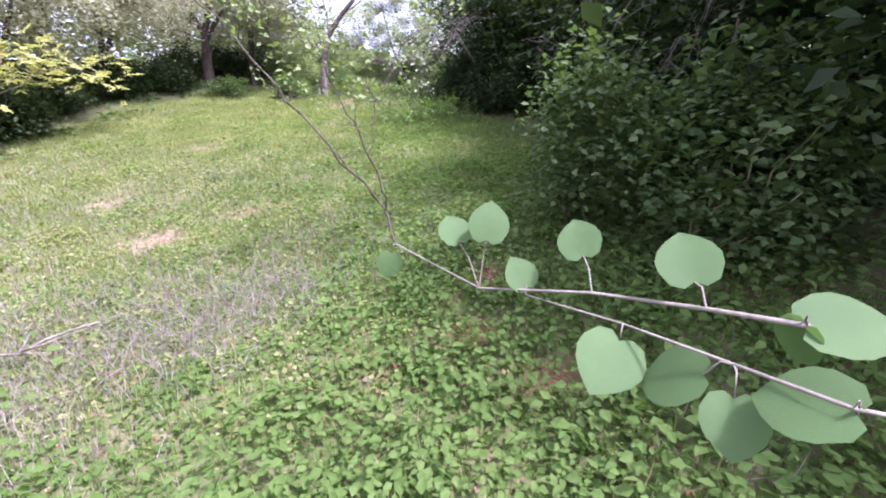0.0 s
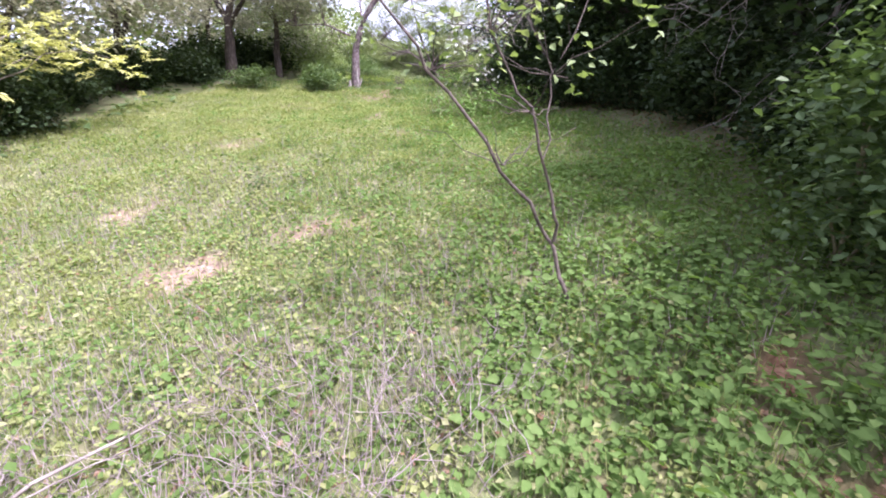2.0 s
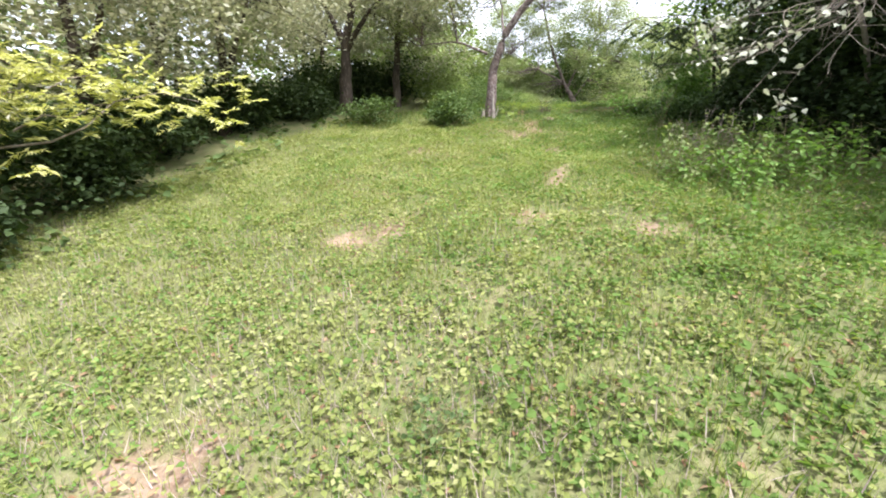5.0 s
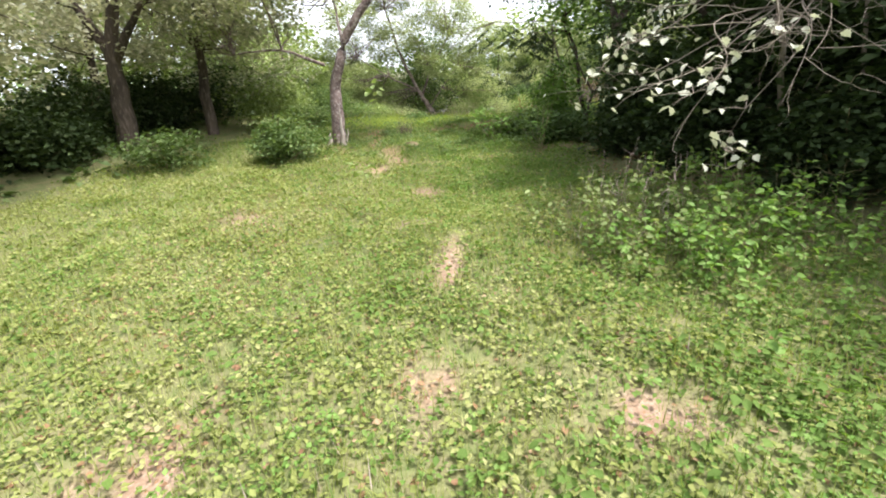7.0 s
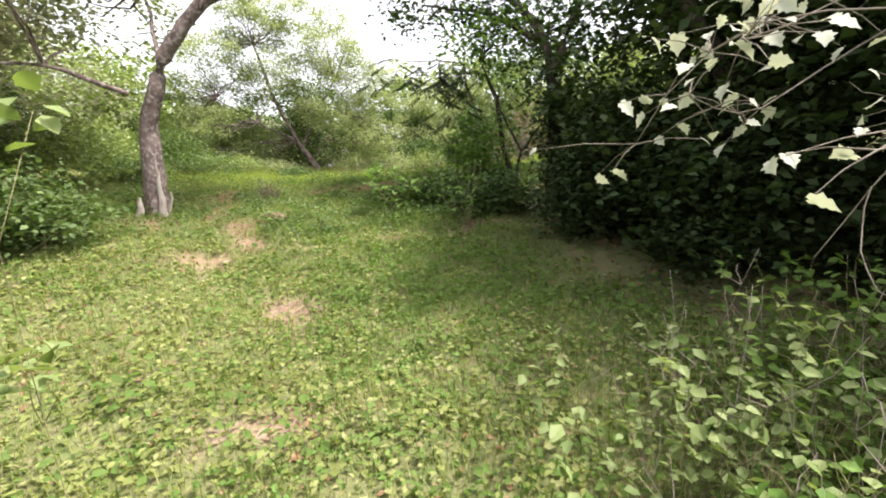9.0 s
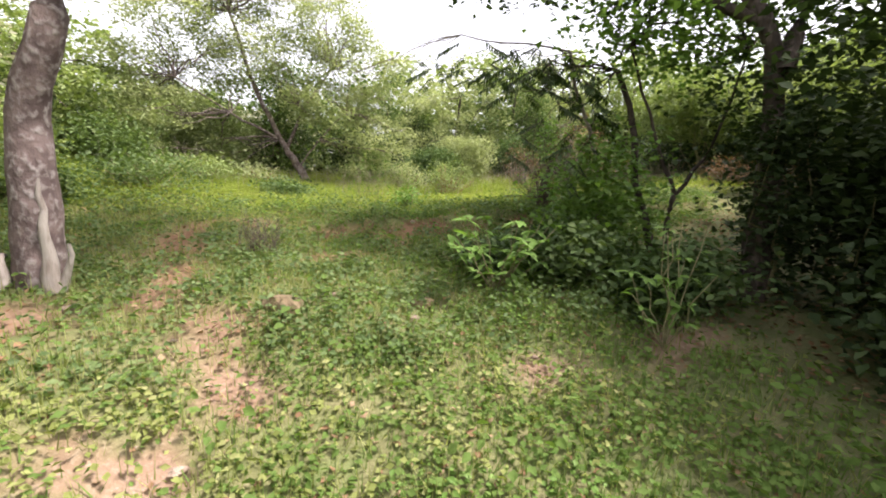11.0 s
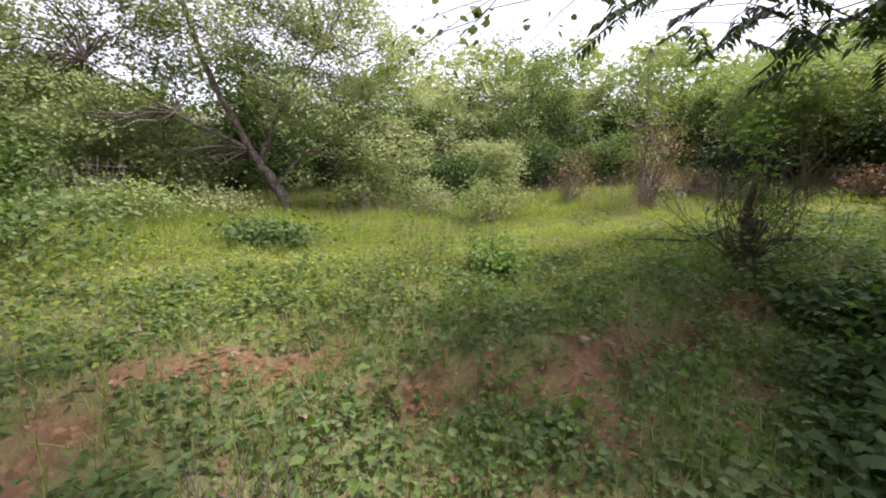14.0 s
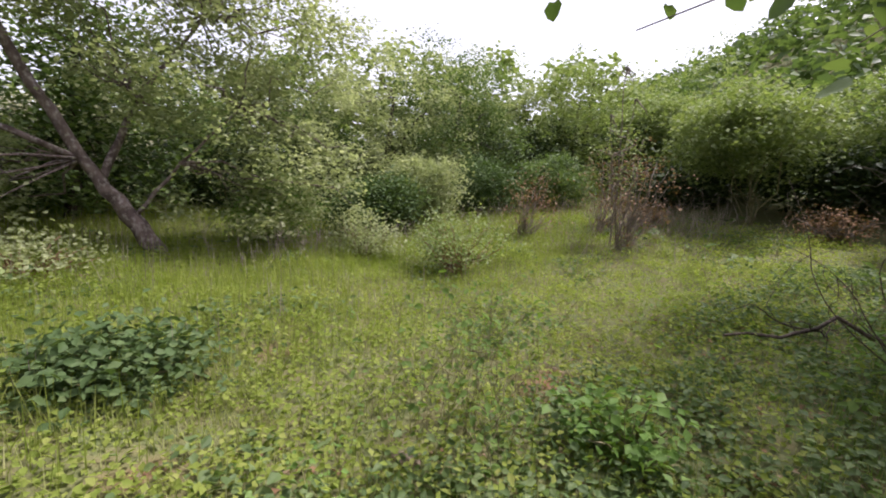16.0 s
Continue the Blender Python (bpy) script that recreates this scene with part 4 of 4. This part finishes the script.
sl.append(kinky(b1, 0.011, 0.0035))
b2 = [np.array(q) - so for q in ((-0.73, 3.61, 1.55), (-0.70, 3.8, 2.0), (-0.5, 4.0, 2.5), (-0.2, 4.1, 2.75))]
sl.append(kinky(b2, 0.006, 0.002))
tips = []
for q in list(np.array(pts[3:])) + b1[2:] + b2[1:]:
    for _ in range(6):
        e = q + rng.normal(0, 1, 3) * (0.25, 0.2, 0.12) + (0, 0, 0.14)
        sl.append(bendy(q, e, 0.0035, 0.0015, 5, 0.15))
        tips.append(e)
part("trunk", tubes("trunk", sl[:1], M_STEMBARK, 8), sp)
for lb in sl[1:3]:
    part("branch", tubes("branch", [lb], M_STEMBARK, 7), sp)
tagged(part("twig", tubes("twig", sl[3:], M_STEMBARK, 5), sp), kind="stuff")
tips = np.array(tips)
tips = tips[tips[:, 2] > 1.35]
kk = 11
d, n = leaf_axes(len(tips) * kk, 0.3, 0.6)
tagged(part("crown", foliage("crown", LEAF4, np.repeat(tips, kk, 0) + rng.normal(0, 0.06, (len(tips) * kk, 3)), d, n, rng.uniform(0.03, 0.065, len(tips) * kk), M_LIGHTLEAF), sp), kind="stuff")


# ---- near branch with broad round leaves ----
def leaf_mesh(name, shape_pts, mat, fold=0.12, curl=0.1):
    """A leaf of unit length with a folded midrib and an outline of half widths along its length."""
    v, f = [], []
    m = len(shape_pts)
    for i, (u, w) in enumerate(shape_pts):
        z = -curl * u * u
        for sgn, q in ((-1, 1), (-1, 0.5), (0, 0), (1, 0.5), (1, 1)):
            v.append((u - 0.10 * q * (1 if i < 2 else 0), sgn * q * w, z + fold * q * w * (1.2 - 0.4 * q)))
        if i:
            for j in range(4):
                a = (i - 1) * 5 + j
                f.append((a, a + 1, a + 6, a + 5))
    return quick_mesh(name, v, f, mat, True)


HEART = [(0.0, 0.16), (0.08, 0.36), (0.25, 0.49), (0.45, 0.5), (0.65, 0.42), (0.82, 0.27), (0.93, 0.12), (1.0, 0.015)]
OVAL = [(0.0, 0.02), (0.12, 0.11), (0.3, 0.19), (0.5, 0.2), (0.7, 0.155), (0.86, 0.085), (1.0, 0.01)]
LOBED = [(0.0, 0.1), (0.1, 0.34), (0.2, 0.3), (0.36, 0.5), (0.5, 0.29), (0.66, 0.35), (0.8, 0.14), (1.0, 0.01)]
big_leaf = leaf_mesh("leaf", HEART, M_BIGLEAF, 0.16, 0.12)
herb_leaf = leaf_mesh("leaf", OVAL, M_HERB, 0.3, 0.25)
pale_leaf = leaf_mesh("leaf", LOBED, M_PALELEAF, 0.25, 0.3)


def leaf_part(me, parent, place, direction, face, size):
    d = Vector(direction).normalized()
    y = Vector(face).cross(d).normalized()
    z = d.cross(y)
    ob = part("leaf", me, parent)
    m = Matrix((d, y, z)).transposed().to_4x4()
    ob.matrix_local = Matrix.Translation(place) @ m @ Matrix.Scale(size, 4)
    return ob


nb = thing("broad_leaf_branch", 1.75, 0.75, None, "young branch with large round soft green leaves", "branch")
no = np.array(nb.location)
# camera's start point: twigs and leaves are scaled towards it and face it
first_eye = np.array((0.27, -0.07, 1.91))
EYE_SCALE = 0.57
# twig points laid along the camera's first view
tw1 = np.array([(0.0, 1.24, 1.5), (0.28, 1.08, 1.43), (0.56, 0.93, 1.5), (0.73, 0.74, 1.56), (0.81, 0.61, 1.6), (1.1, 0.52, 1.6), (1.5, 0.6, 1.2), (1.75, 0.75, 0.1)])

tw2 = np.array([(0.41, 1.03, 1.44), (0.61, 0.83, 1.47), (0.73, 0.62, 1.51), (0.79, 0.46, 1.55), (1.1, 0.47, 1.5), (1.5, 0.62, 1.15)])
tw1 = np.concatenate([first_eye + (tw1[:5] - first_eye) * EYE_SCALE, tw1[5:]]) - no
tw2 = np.concatenate([first_eye + (tw2[:4] - first_eye) * EYE_SCALE, tw2[4:]]) - no
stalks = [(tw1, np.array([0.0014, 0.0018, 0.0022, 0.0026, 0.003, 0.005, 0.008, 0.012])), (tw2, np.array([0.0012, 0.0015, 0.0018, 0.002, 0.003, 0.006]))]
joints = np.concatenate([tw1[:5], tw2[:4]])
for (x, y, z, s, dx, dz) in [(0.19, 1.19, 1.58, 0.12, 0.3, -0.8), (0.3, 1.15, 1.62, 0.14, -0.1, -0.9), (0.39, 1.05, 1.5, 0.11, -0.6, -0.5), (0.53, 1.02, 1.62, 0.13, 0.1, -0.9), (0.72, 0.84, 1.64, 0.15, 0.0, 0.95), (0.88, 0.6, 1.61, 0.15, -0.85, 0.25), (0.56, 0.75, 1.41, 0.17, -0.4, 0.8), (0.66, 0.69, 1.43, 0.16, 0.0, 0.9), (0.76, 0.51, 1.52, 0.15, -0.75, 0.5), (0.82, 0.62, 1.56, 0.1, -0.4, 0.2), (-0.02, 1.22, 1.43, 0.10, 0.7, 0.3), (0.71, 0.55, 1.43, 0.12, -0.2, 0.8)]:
    c = first_eye + (np.array((x, y, z)) - first_eye) * EYE_SCALE - no
    s = s * EYE_SCALE * 0.86
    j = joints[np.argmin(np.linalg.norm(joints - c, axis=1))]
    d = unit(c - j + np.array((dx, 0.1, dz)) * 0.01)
    face = (first_eye - no - c) + np.array((0.1, 0.05, 0.28)) + rng.normal(0, 0.1, 3)
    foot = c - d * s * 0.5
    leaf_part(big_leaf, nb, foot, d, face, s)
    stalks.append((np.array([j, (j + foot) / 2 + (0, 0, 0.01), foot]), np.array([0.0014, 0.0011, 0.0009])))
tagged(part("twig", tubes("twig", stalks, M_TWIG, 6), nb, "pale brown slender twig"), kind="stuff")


# ---- bare twigs and pale leaf sprays hanging out of the thicket ----
def arching(a, b, r0, r1, k=14):
    """A thin branch from a to b in two slow bends."""
    a, b = np.asarray(a, float), np.asarray(b, float)
    u = np.linspace(0, 1, k)[:, None]
    length = np.linalg.norm(b - a)
    f, g = rng.normal(0, 0.1, 3) * length, rng.normal(0, 0.06, 3) * length
    p = a + (b - a) * u + f * np.sin(np.pi * u) + g * np.sin(2 * np.pi * u) + rng.normal(0, 0.004, (k, 3))
    return p, np.linspace(r0, r1, k)


def twiggy(start, ends, r0=0.02, sub=3, reach=0.35):
    out = []
    for e in ends:
        p, r = arching(start, e, r0, r0 * 0.25)
        out.append((p, r))
        for _ in range(sub):
            i = rng.integers(4, 13)
            q, rr = arching(p[i], p[i] + rng.normal(0, reach, 3) + (0, 0, -reach * 0.5), r0 * 0.4, 0.0015, 8)
            out.append((q, rr))
            out.append(bendy(q[3], q[3] + rng.normal(0, reach * 0.5, 3), r0 * 0.2, 0.0015, 4, 0.2))
    return out


bt = thing("bare_branch", 0.9, 11.4, None, "grey leafless twigs hanging from the thicket", "branch")
bo = np.array(bt.location)
br = [bendy((0, 0, 0), np.array((0.2, 10.9, 4.3)) - bo, 0.03, 0.012)] + twiggy(np.array((0.2, 10.9, 4.3)) - bo, [np.array(q) - bo for q in ((-1.25, 10.5, 3.65), (-1.2, 10.4, 3.3), (-0.86, 10.07, 3.6), (-0.97, 10.15, 2.9), (-0.9, 10.05, 3.2), (-1.4, 10.9, 2.6), (-0.4, 9.9, 3.8), (-0.5, 9.8, 2.9))], 0.0085, 7, 0.3)
part("branch", tubes("branch", br[:1], M_TWIG, 6), bt)
for i in range(1, len(br), 15):
    part("twig", tubes("twig", br[i:i + 15], M_TWIG, 5), bt)
for (x, y, z, ends) in [(2.3, 6.3, 4.2, ((1.2, 6.0, 2.2), (0.9, 6.6, 2.6), (1.3, 5.5, 1.9), (0.7, 7.0, 3.0), (1.5, 6.2, 1.5))), (2.5, 4.4, 3.8, ((1.7, 4.3, 2.0), (1.5, 4.9, 1.7), (1.9, 3.9, 2.3), (1.4, 4.5, 2.6)))]:
    hv = thing("hanging_vine", x, y, None, "bare grey vines hanging in front of the thicket", "vine", "hanging vines")
    ho = np.array(hv.location)
    top = np.array((x, y, z)) - ho
    part("stem", tubes("stem", [bendy((0, 0, 0), top, 0.03, 0.012)], M_TWIG, 6), hv)
    for e in ends:
        part("twig", tubes("twig", twiggy(top, [np.array(e) - ho], 0.009, 7, 0.32), M_TWIG, 5), hv)
sb = thing("pale_leaf_branch", 0.6, 11.8, None, "drooping branch with pale broad leaves", "branch")
sbo = np.array(sb.location)
hub = np.array((-0.5, 11.0, 3.75)) - sbo
spray_tips = [np.array(q) - sbo for q in ((-2.07, 10.97, 3.28), (-1.98, 10.4, 3.04), (-1.86, 10.95, 3.48), (-1.7, 10.06, 3.0), (-1.22, 10.3, 2.4), (-1.6, 11.2, 3.8), (-1.1, 10.2, 3.4), (-2.1, 11.2, 3.1))]
sw = [bendy((0, 0, 0), hub, 0.04, 0.025)]
for e in spray_tips:
    p, r = arching(hub, e, 0.007, 0.002, 10)
    sw.append((p, r))
    for i in range(20):
        j = int(rng.integers(6, 10))
        q = p[j] + rng.normal(0, 1, 3) * (0.14, 0.14, 0.06)
        a = rng.uniform(0, 6.283)
        leaf_part(pale_leaf, sb, q, (math.cos(a), math.sin(a), rng.normal(-0.5, 0.3)), (rng.normal(0, 0.6), rng.normal(0, 0.6), 1), rng.uniform(0.04, 0.09))
        sw.append((np.array([p[j], (p[j] + q) / 2 + (0, 0, 0.015), q]), np.array([0.003, 0.002, 0.0012])))
tagged(part("twig", tubes("twig", sw, M_TWIG, 5), sb), kind="stuff")

# ---- weeds, herbs and dry stalks ----
def stalk_clump(x, y, hgt, count, w, mat, label, name="dry_weeds", leaves=0, leaf_mat_=None, category="weeds", leaf=0.06, lean=0.2, low=1):
    t = thing(name, x, y, None, label, category)
    st, lp = [], []
    for _ in range(count):
        a, b = rng.normal(0, w, 2)
        z0 = gz(x + a, y + b) - t.location[2]
        top = np.array((a + rng.normal(0, lean * hgt), b + rng.normal(0, lean * hgt), z0 + hgt * rng.uniform(0.5, 1.1)))
        p, r = bendy((a, b, z0 - 0.02), top, 0.0022, 0.001, 5, 0.12)
        st.append((p, r))
        for _ in range(leaves):
            lp.append(p[rng.integers(low, 5)] + rng.normal(0, 0.03, 3))
        for _ in range(2):
            q = p[rng.integers(1, 4)]
            st.append(bendy(q, q + rng.normal(0, 0.09, 3) + (0, 0, 0.08), 0.0022, 0.001, 4, 0.15))
    tagged(part("stem", tubes("stem", st, mat, 4), t), kind="stuff")
    if lp:
        d, n = leaf_axes(len(lp), 0.2, 0.6)
        tagged(part("foliage", foliage("foliage", LEAF4, np.array(lp), d, n, rng.uniform(0.6, 1.3, len(lp)) * leaf, leaf_mat_), t), kind="stuff")
    return t


DRYL = "clump of dry purplish-brown weed stalks"
for (x, y, hg, cnt, w) in [(-2.9, 2.4, 0.3, 60, 0.4), (-1.72, 2.3, 0.34, 60, 0.25), (-2.0, 2.8, 0.28, 50, 0.35), (-2.5, 1.7, 0.3, 60, 0.4), (-7.2, 4.2, 0.3, 60, 0.4), (-3.5, 1.6, 0.35, 50, 0.35), (-1.2, 2.9, 0.3, 40, 0.2), (-2.3, 24.2, 0.6, 60, 0.5), (-1.0, 24.3, 0.5, 70, 0.6), (0.5, 23.9, 0.5, 80, 0.7), (2.6, 24.4, 0.6, 80, 0.7), (4.6, 23.6, 0.6, 80, 0.7), (1.6, 21.2, 0.8, 80, 0.6), (3.9, 21.3, 0.8, 80, 0.6), (-6.6, 23.4, 0.8, 70, 0.6)]:
    stalk_clump(x, y, hg, cnt, w, M_DRY, DRYL, lean=0.75 if y < 5 else 0.25)
stalk_clump(-4.44, 17.0, 0.4, 60, 0.09, M_STEMBARK, "clump of dry brown weed stalks", lean=0.22)
stalk_clump(-1.87, 10.6, 0.62, 60, 0.32, M_GREENSTEM, "tall weeds with yellowing leaves", "tall_weeds", 13, M_LIGHTLEAF, leaf=0.055)
stalk_clump(-1.7, 10.75, 0.8, 26, 0.35, M_DRY, DRYL)
stalk_clump(-1.5, 10.0, 0.45, 60, 0.35, M_GREENSTEM, "tall weeds with fresh green leaves", "tall_weeds", 14, M_HERB, leaf=0.06)
stalk_clump(-1.05, 10.9, 0.6, 60, 0.35, M_GREENSTEM, "tall weeds with fresh green leaves", "tall_weeds", 14, M_COVER, leaf=0.06)
stalk_clump(-0.8, 10.2, 0.5, 60, 0.4, M_GREENSTEM, "tall weeds with fresh green leaves", "tall_weeds", 14, M_HERB, leaf=0.06)
stalk_clump(-2.95, 19.6, 0.7, 36, 0.22, M_GREENSTEM, "thin upright weeds with small leaves", "tall_weeds", 8, M_COVER, leaf=0.04, lean=0.1)
stalk_clump(-2.3, 20.1, 0.6, 26, 0.2, M_GREENSTEM, "thin upright weeds with small leaves", "tall_weeds", 8, M_COVER, leaf=0.04, lean=0.1)
stalk_clump(-3.76, 6.1, 0.24, 12, 0.16, M_GREENSTEM, "small blue-green feathery weed", "feathery_weed", 18, M_BUSH, leaf=0.035, lean=0.4)
stalk_clump(-4.3, 10.95, 1.45, 4, 0.06, M_GREENSTEM, "tall weed with pale top leaves", "tall_weeds", 8, M_LIGHTLEAF, leaf=0.075, lean=0.08, low=4)

def broad_herb(x, y, stems, reach, hgt, per, big):
    """Herb of arching stems with long pointed leaves."""
    herb = thing("broad_leaved_herb", x, y, None, "bright green herb with long pointed leaves", "herb", "broad herbs")
    hs = []
    for _ in range(stems):
        a = rng.uniform(0, 6.283)
        tip = np.array((math.cos(a) * rng.uniform(0.2, 1) * reach, math.sin(a) * rng.uniform(0.2, 0.85) * reach, hgt * rng.uniform(0.45, 1)))
        p, r = bendy((0, 0, -0.02), tip, 0.006, 0.003, 6, 0.08)
        hs.append((p, r))
        for i in range(per):
            q = p[rng.integers(2, 6)]
            b = rng.uniform(0, 6.283)
            leaf_part(herb_leaf, herb, q, (math.cos(b), math.sin(b), rng.uniform(-0.4, 0.25)), (rng.normal(0, 0.3), rng.normal(0, 0.3), 1), big * rng.uniform(0.55, 1))
    tagged(part("stem", tubes("stem", hs, M_GREENSTEM, 5), herb), kind="stuff")


broad_herb(-2.45, 15.85, 22, 0.6, 0.7, 10, 0.15)
broad_herb(-1.75, 14.7, 11, 0.35, 0.85, 8, 0.11)

# ---- overhanging branches of feathered leaves ----
oh = thing("overhanging_branch", -0.4, 16.2, None, "dark overhanging branch with feathered leaves", "branch")
oo = np.array(oh.location)
hub2 = np.array((-0.8, 16.6, 4.6)) - oo
ow = [bendy((0, 0, 0), hub2, 0.05, 0.03)]
P, D, N = [], [], []
for q in ((-2.83, 17.64, 4.55), (-2.45, 17.93, 4.6), (-2.4, 17.1, 4.8), (-2.07, 16.69, 4.5), (-1.71, 16.01, 4.2), (-1.79, 16.78, 4.5), (-1.79, 17.25, 4.35), (-2.61, 18.15, 4.82), (-2.1, 18.07, 4.72), (-1.77, 16.02, 3.6), (-1.6, 17.8, 4.6), (-2.05, 16.62, 3.65), (-1.5, 16.3, 3.4)):
    e = np.array(q) - oo
    p, r = bendy(hub2, e, 0.008, 0.002, 9, 0.16, 0.03)
    ow.append((p, r))
    for i in range(8):
        c0 = p[rng.integers(3, 9)]
        a = rng.uniform(0, 6.283)
        ax = unit(np.array((math.cos(a), math.sin(a), -0.55)))
        sd = np.array((-math.sin(a), math.cos(a), 0))
        ow.append((np.array([c0, c0 + ax * 0.13, c0 + ax * 0.27 + (0, 0, -0.02)]), np.array([0.0025, 0.002, 0.001])))
        for u in np.linspace(0.05, 0.27, 7):
            for sg in (-1, 1):
                P.append(c0 + ax * u)
                D.append(ax * 0.7 + sd * sg + (0, 0, -0.35))
                N.append((rng.normal(0, 0.25), rng.normal(0, 0.25), 1))
tagged(part("twig", tubes("twig", ow, M_DARKBARK, 5), oh), kind="stuff")
tagged(part("foliage", foliage("foliage", LANCE, np.array(P), np.array(D), np.array(N), rng.uniform(0.07, 0.11, len(P)), M_DARKLEAF), oh), kind="stuff")
rl = thing("round_leaf_branch", -0.7, 16.5, None, "thin hanging branch with small round leaves", "branch")
ro = np.array(rl.location)
h3 = np.array((-1.0, 17.2, 4.9)) - ro
rw = [bendy((0, 0, 0), h3, 0.03, 0.02)]
lp = []
for q in ((-3.72, 18.15, 4.22), (-3.26, 18.79, 4.48), (-3.47, 19.0, 4.6), (-2.77, 18.45, 4.5), (-3.5, 18.4, 4.4)):
    p, r = bendy(h3 + (-1.2, 0.5, 0.15), np.array(q) - ro, 0.006, 0.002, 8, 0.06, 0.05)
    rw.append((p, r))
    for _ in range(12):
        lp.append(p[rng.integers(5, 8)] + rng.normal(0, 0.06, 3))
rw.append(bendy(h3, h3 + (-1.2, 0.5, 0.15), 0.015, 0.008))
d, n = leaf_axes(len(lp), 0.5, 0.6)
tagged(part("twig", tubes("twig", rw, M_TWIG, 5), rl), kind="stuff")
tagged(part("foliage", foliage("foliage", ROUND, np.array(lp), d, n, rng.uniform(0.035, 0.06, len(lp)), M_BUSH), rl), kind="stuff")

# ---- stump, stones, dead wood ----
st = thing("tree_stump", -0.6, 18.15, None, "dark broken stump wrapped in twigs and vines", "stump")
part("trunk", tubes("trunk", [limb((0, 0, -0.1), (0.02, 0, 0.35), (-0.03, 0.02, 0.55), r0=0.1, r1=0.05), limb((0.08, 0.05, 0.3), (0.2, 0.1, 0.9), r0=0.06, r1=0.02)] + twiggy(np.array((0, 0, 0.1)), [np.array((rng.normal(0, 0.3), rng.normal(0, 0.3), rng.uniform(0.5, 1.4))) for _ in range(60)], 0.005, 2, 0.18), M_STEMBARK, 5), st)
me, _c = crown_mesh("foliage", [(0, 0, 1.0, 0.2, 0.2, 0.45), (0.05, 0, 0.4, 0.32, 0.32, 0.3)], 42, 14, 0.06, M_HERB, spread=0.09, origin=tuple(st.location))
tagged(part("foliage", me, st, "green vine leaves"), kind="stuff")


M_ROCK = rough_mat("mossy_brown_rock", (0.11, 0.085, 0.05), (0.23, 0.165, 0.10), (0.10, 0.11, 0.045), 9, 0.9, 0.9, fine_scale=30)


def stone(x, y, s, label="small pale stone on the earth", mat=M_STONE):
    bm = bmesh.new()
    bmesh.ops.create_icosphere(bm, subdivisions=2, radius=1)
    ph = rng.uniform(0, 6, 3)
    for v in bm.verts:
        f = 1 + 0.18 * math.sin(3 * v.co.x + ph[0]) + 0.14 * math.sin(4 * v.co.y + ph[1]) + 0.1 * math.sin(5 * v.co.z + ph[2])
        v.co = Vector((v.co.x * f * s, v.co.y * f * s * 0.75, v.co.z * f * s * 0.5))
    m = bpy.data.meshes.new("stone")
    bm.to_mesh(m)
    bm.free()
    m.materials.append(mat)
    ob = new("stone", m)
    ob.matrix_world = pose(x, y, gz(x, y) + s * (0.12 if s < 0.09 else 0.22), 0, 0, float(rng.uniform(0, 360)))
    return tagged(ob, label, "stone", "stones on the slope")


for (x, y, s) in [(-3.29, 19.62, 0.06), (-3.96, 16.5, 0.04), (-5.06, 18.87, 0.045), (-2.72, 17.7, 0.035), (-3.25, 15.6, 0.06), (-3.82, 15.96, 0.05), (-1.3, 3.1, 0.03), (-0.3, 1.9, 0.04), (-3.1, 17.4, 0.03), (-4.6, 14.6, 0.04), (-5.5, 16.0, 0.07)]:
    stone(x, y, s)
for _ in range(46):
    cx, cy, a, l = BARE[int(rng.integers(12, len(BARE)))]
    stone(cx + rng.normal(0, a * 0.6), cy + rng.normal(0, l * 0.6), rng.uniform(0.008, 0.024))
stone(-4.2, 15.78, 0.15, "rounded brown mossy rock half sunk in the weeds", M_ROCK)
stone(-3.15, 15.8, 0.10, "rounded brown mossy rock half sunk in the weeds", M_ROCK)
dw = thing("dead_branch", -0.15, 18.75, None, "fallen grey dead branch in the grass", "branch")
part("wood", tubes("wood", [bendy((-0.55, 0.45, 0.1), (0.6, -0.5, 0.2), 0.01, 0.02, 9, 0.12)] + twiggy(np.array((0.1, 0, 0.15)), [np.array((-0.5, 0.2, 0.25)), np.array((-0.3, 0.6, 0.12)), np.array((0.5, -0.1, 0.2))], 0.007, 2, 0.15), M_DARKBARK, 6), dw)
fb = thing("fallen_branch", -2.85, 2.2, None, "thin pale fallen branch lying in dry weeds", "branch")
part("wood", tubes("wood", [bendy((-0.35, -0.55, 0.12), (0.3, 0.55, 0.2), 0.014, 0.006, 9, 0.1)] + twiggy(np.array((0, 0, 0.16)), [np.array((0.35, 0.1, 0.22)), np.array((0.5, 0.35, 0.3)), np.array((-0.3, 0.4, 0.2))], 0.006, 2, 0.12), M_TWIG, 6), fb)
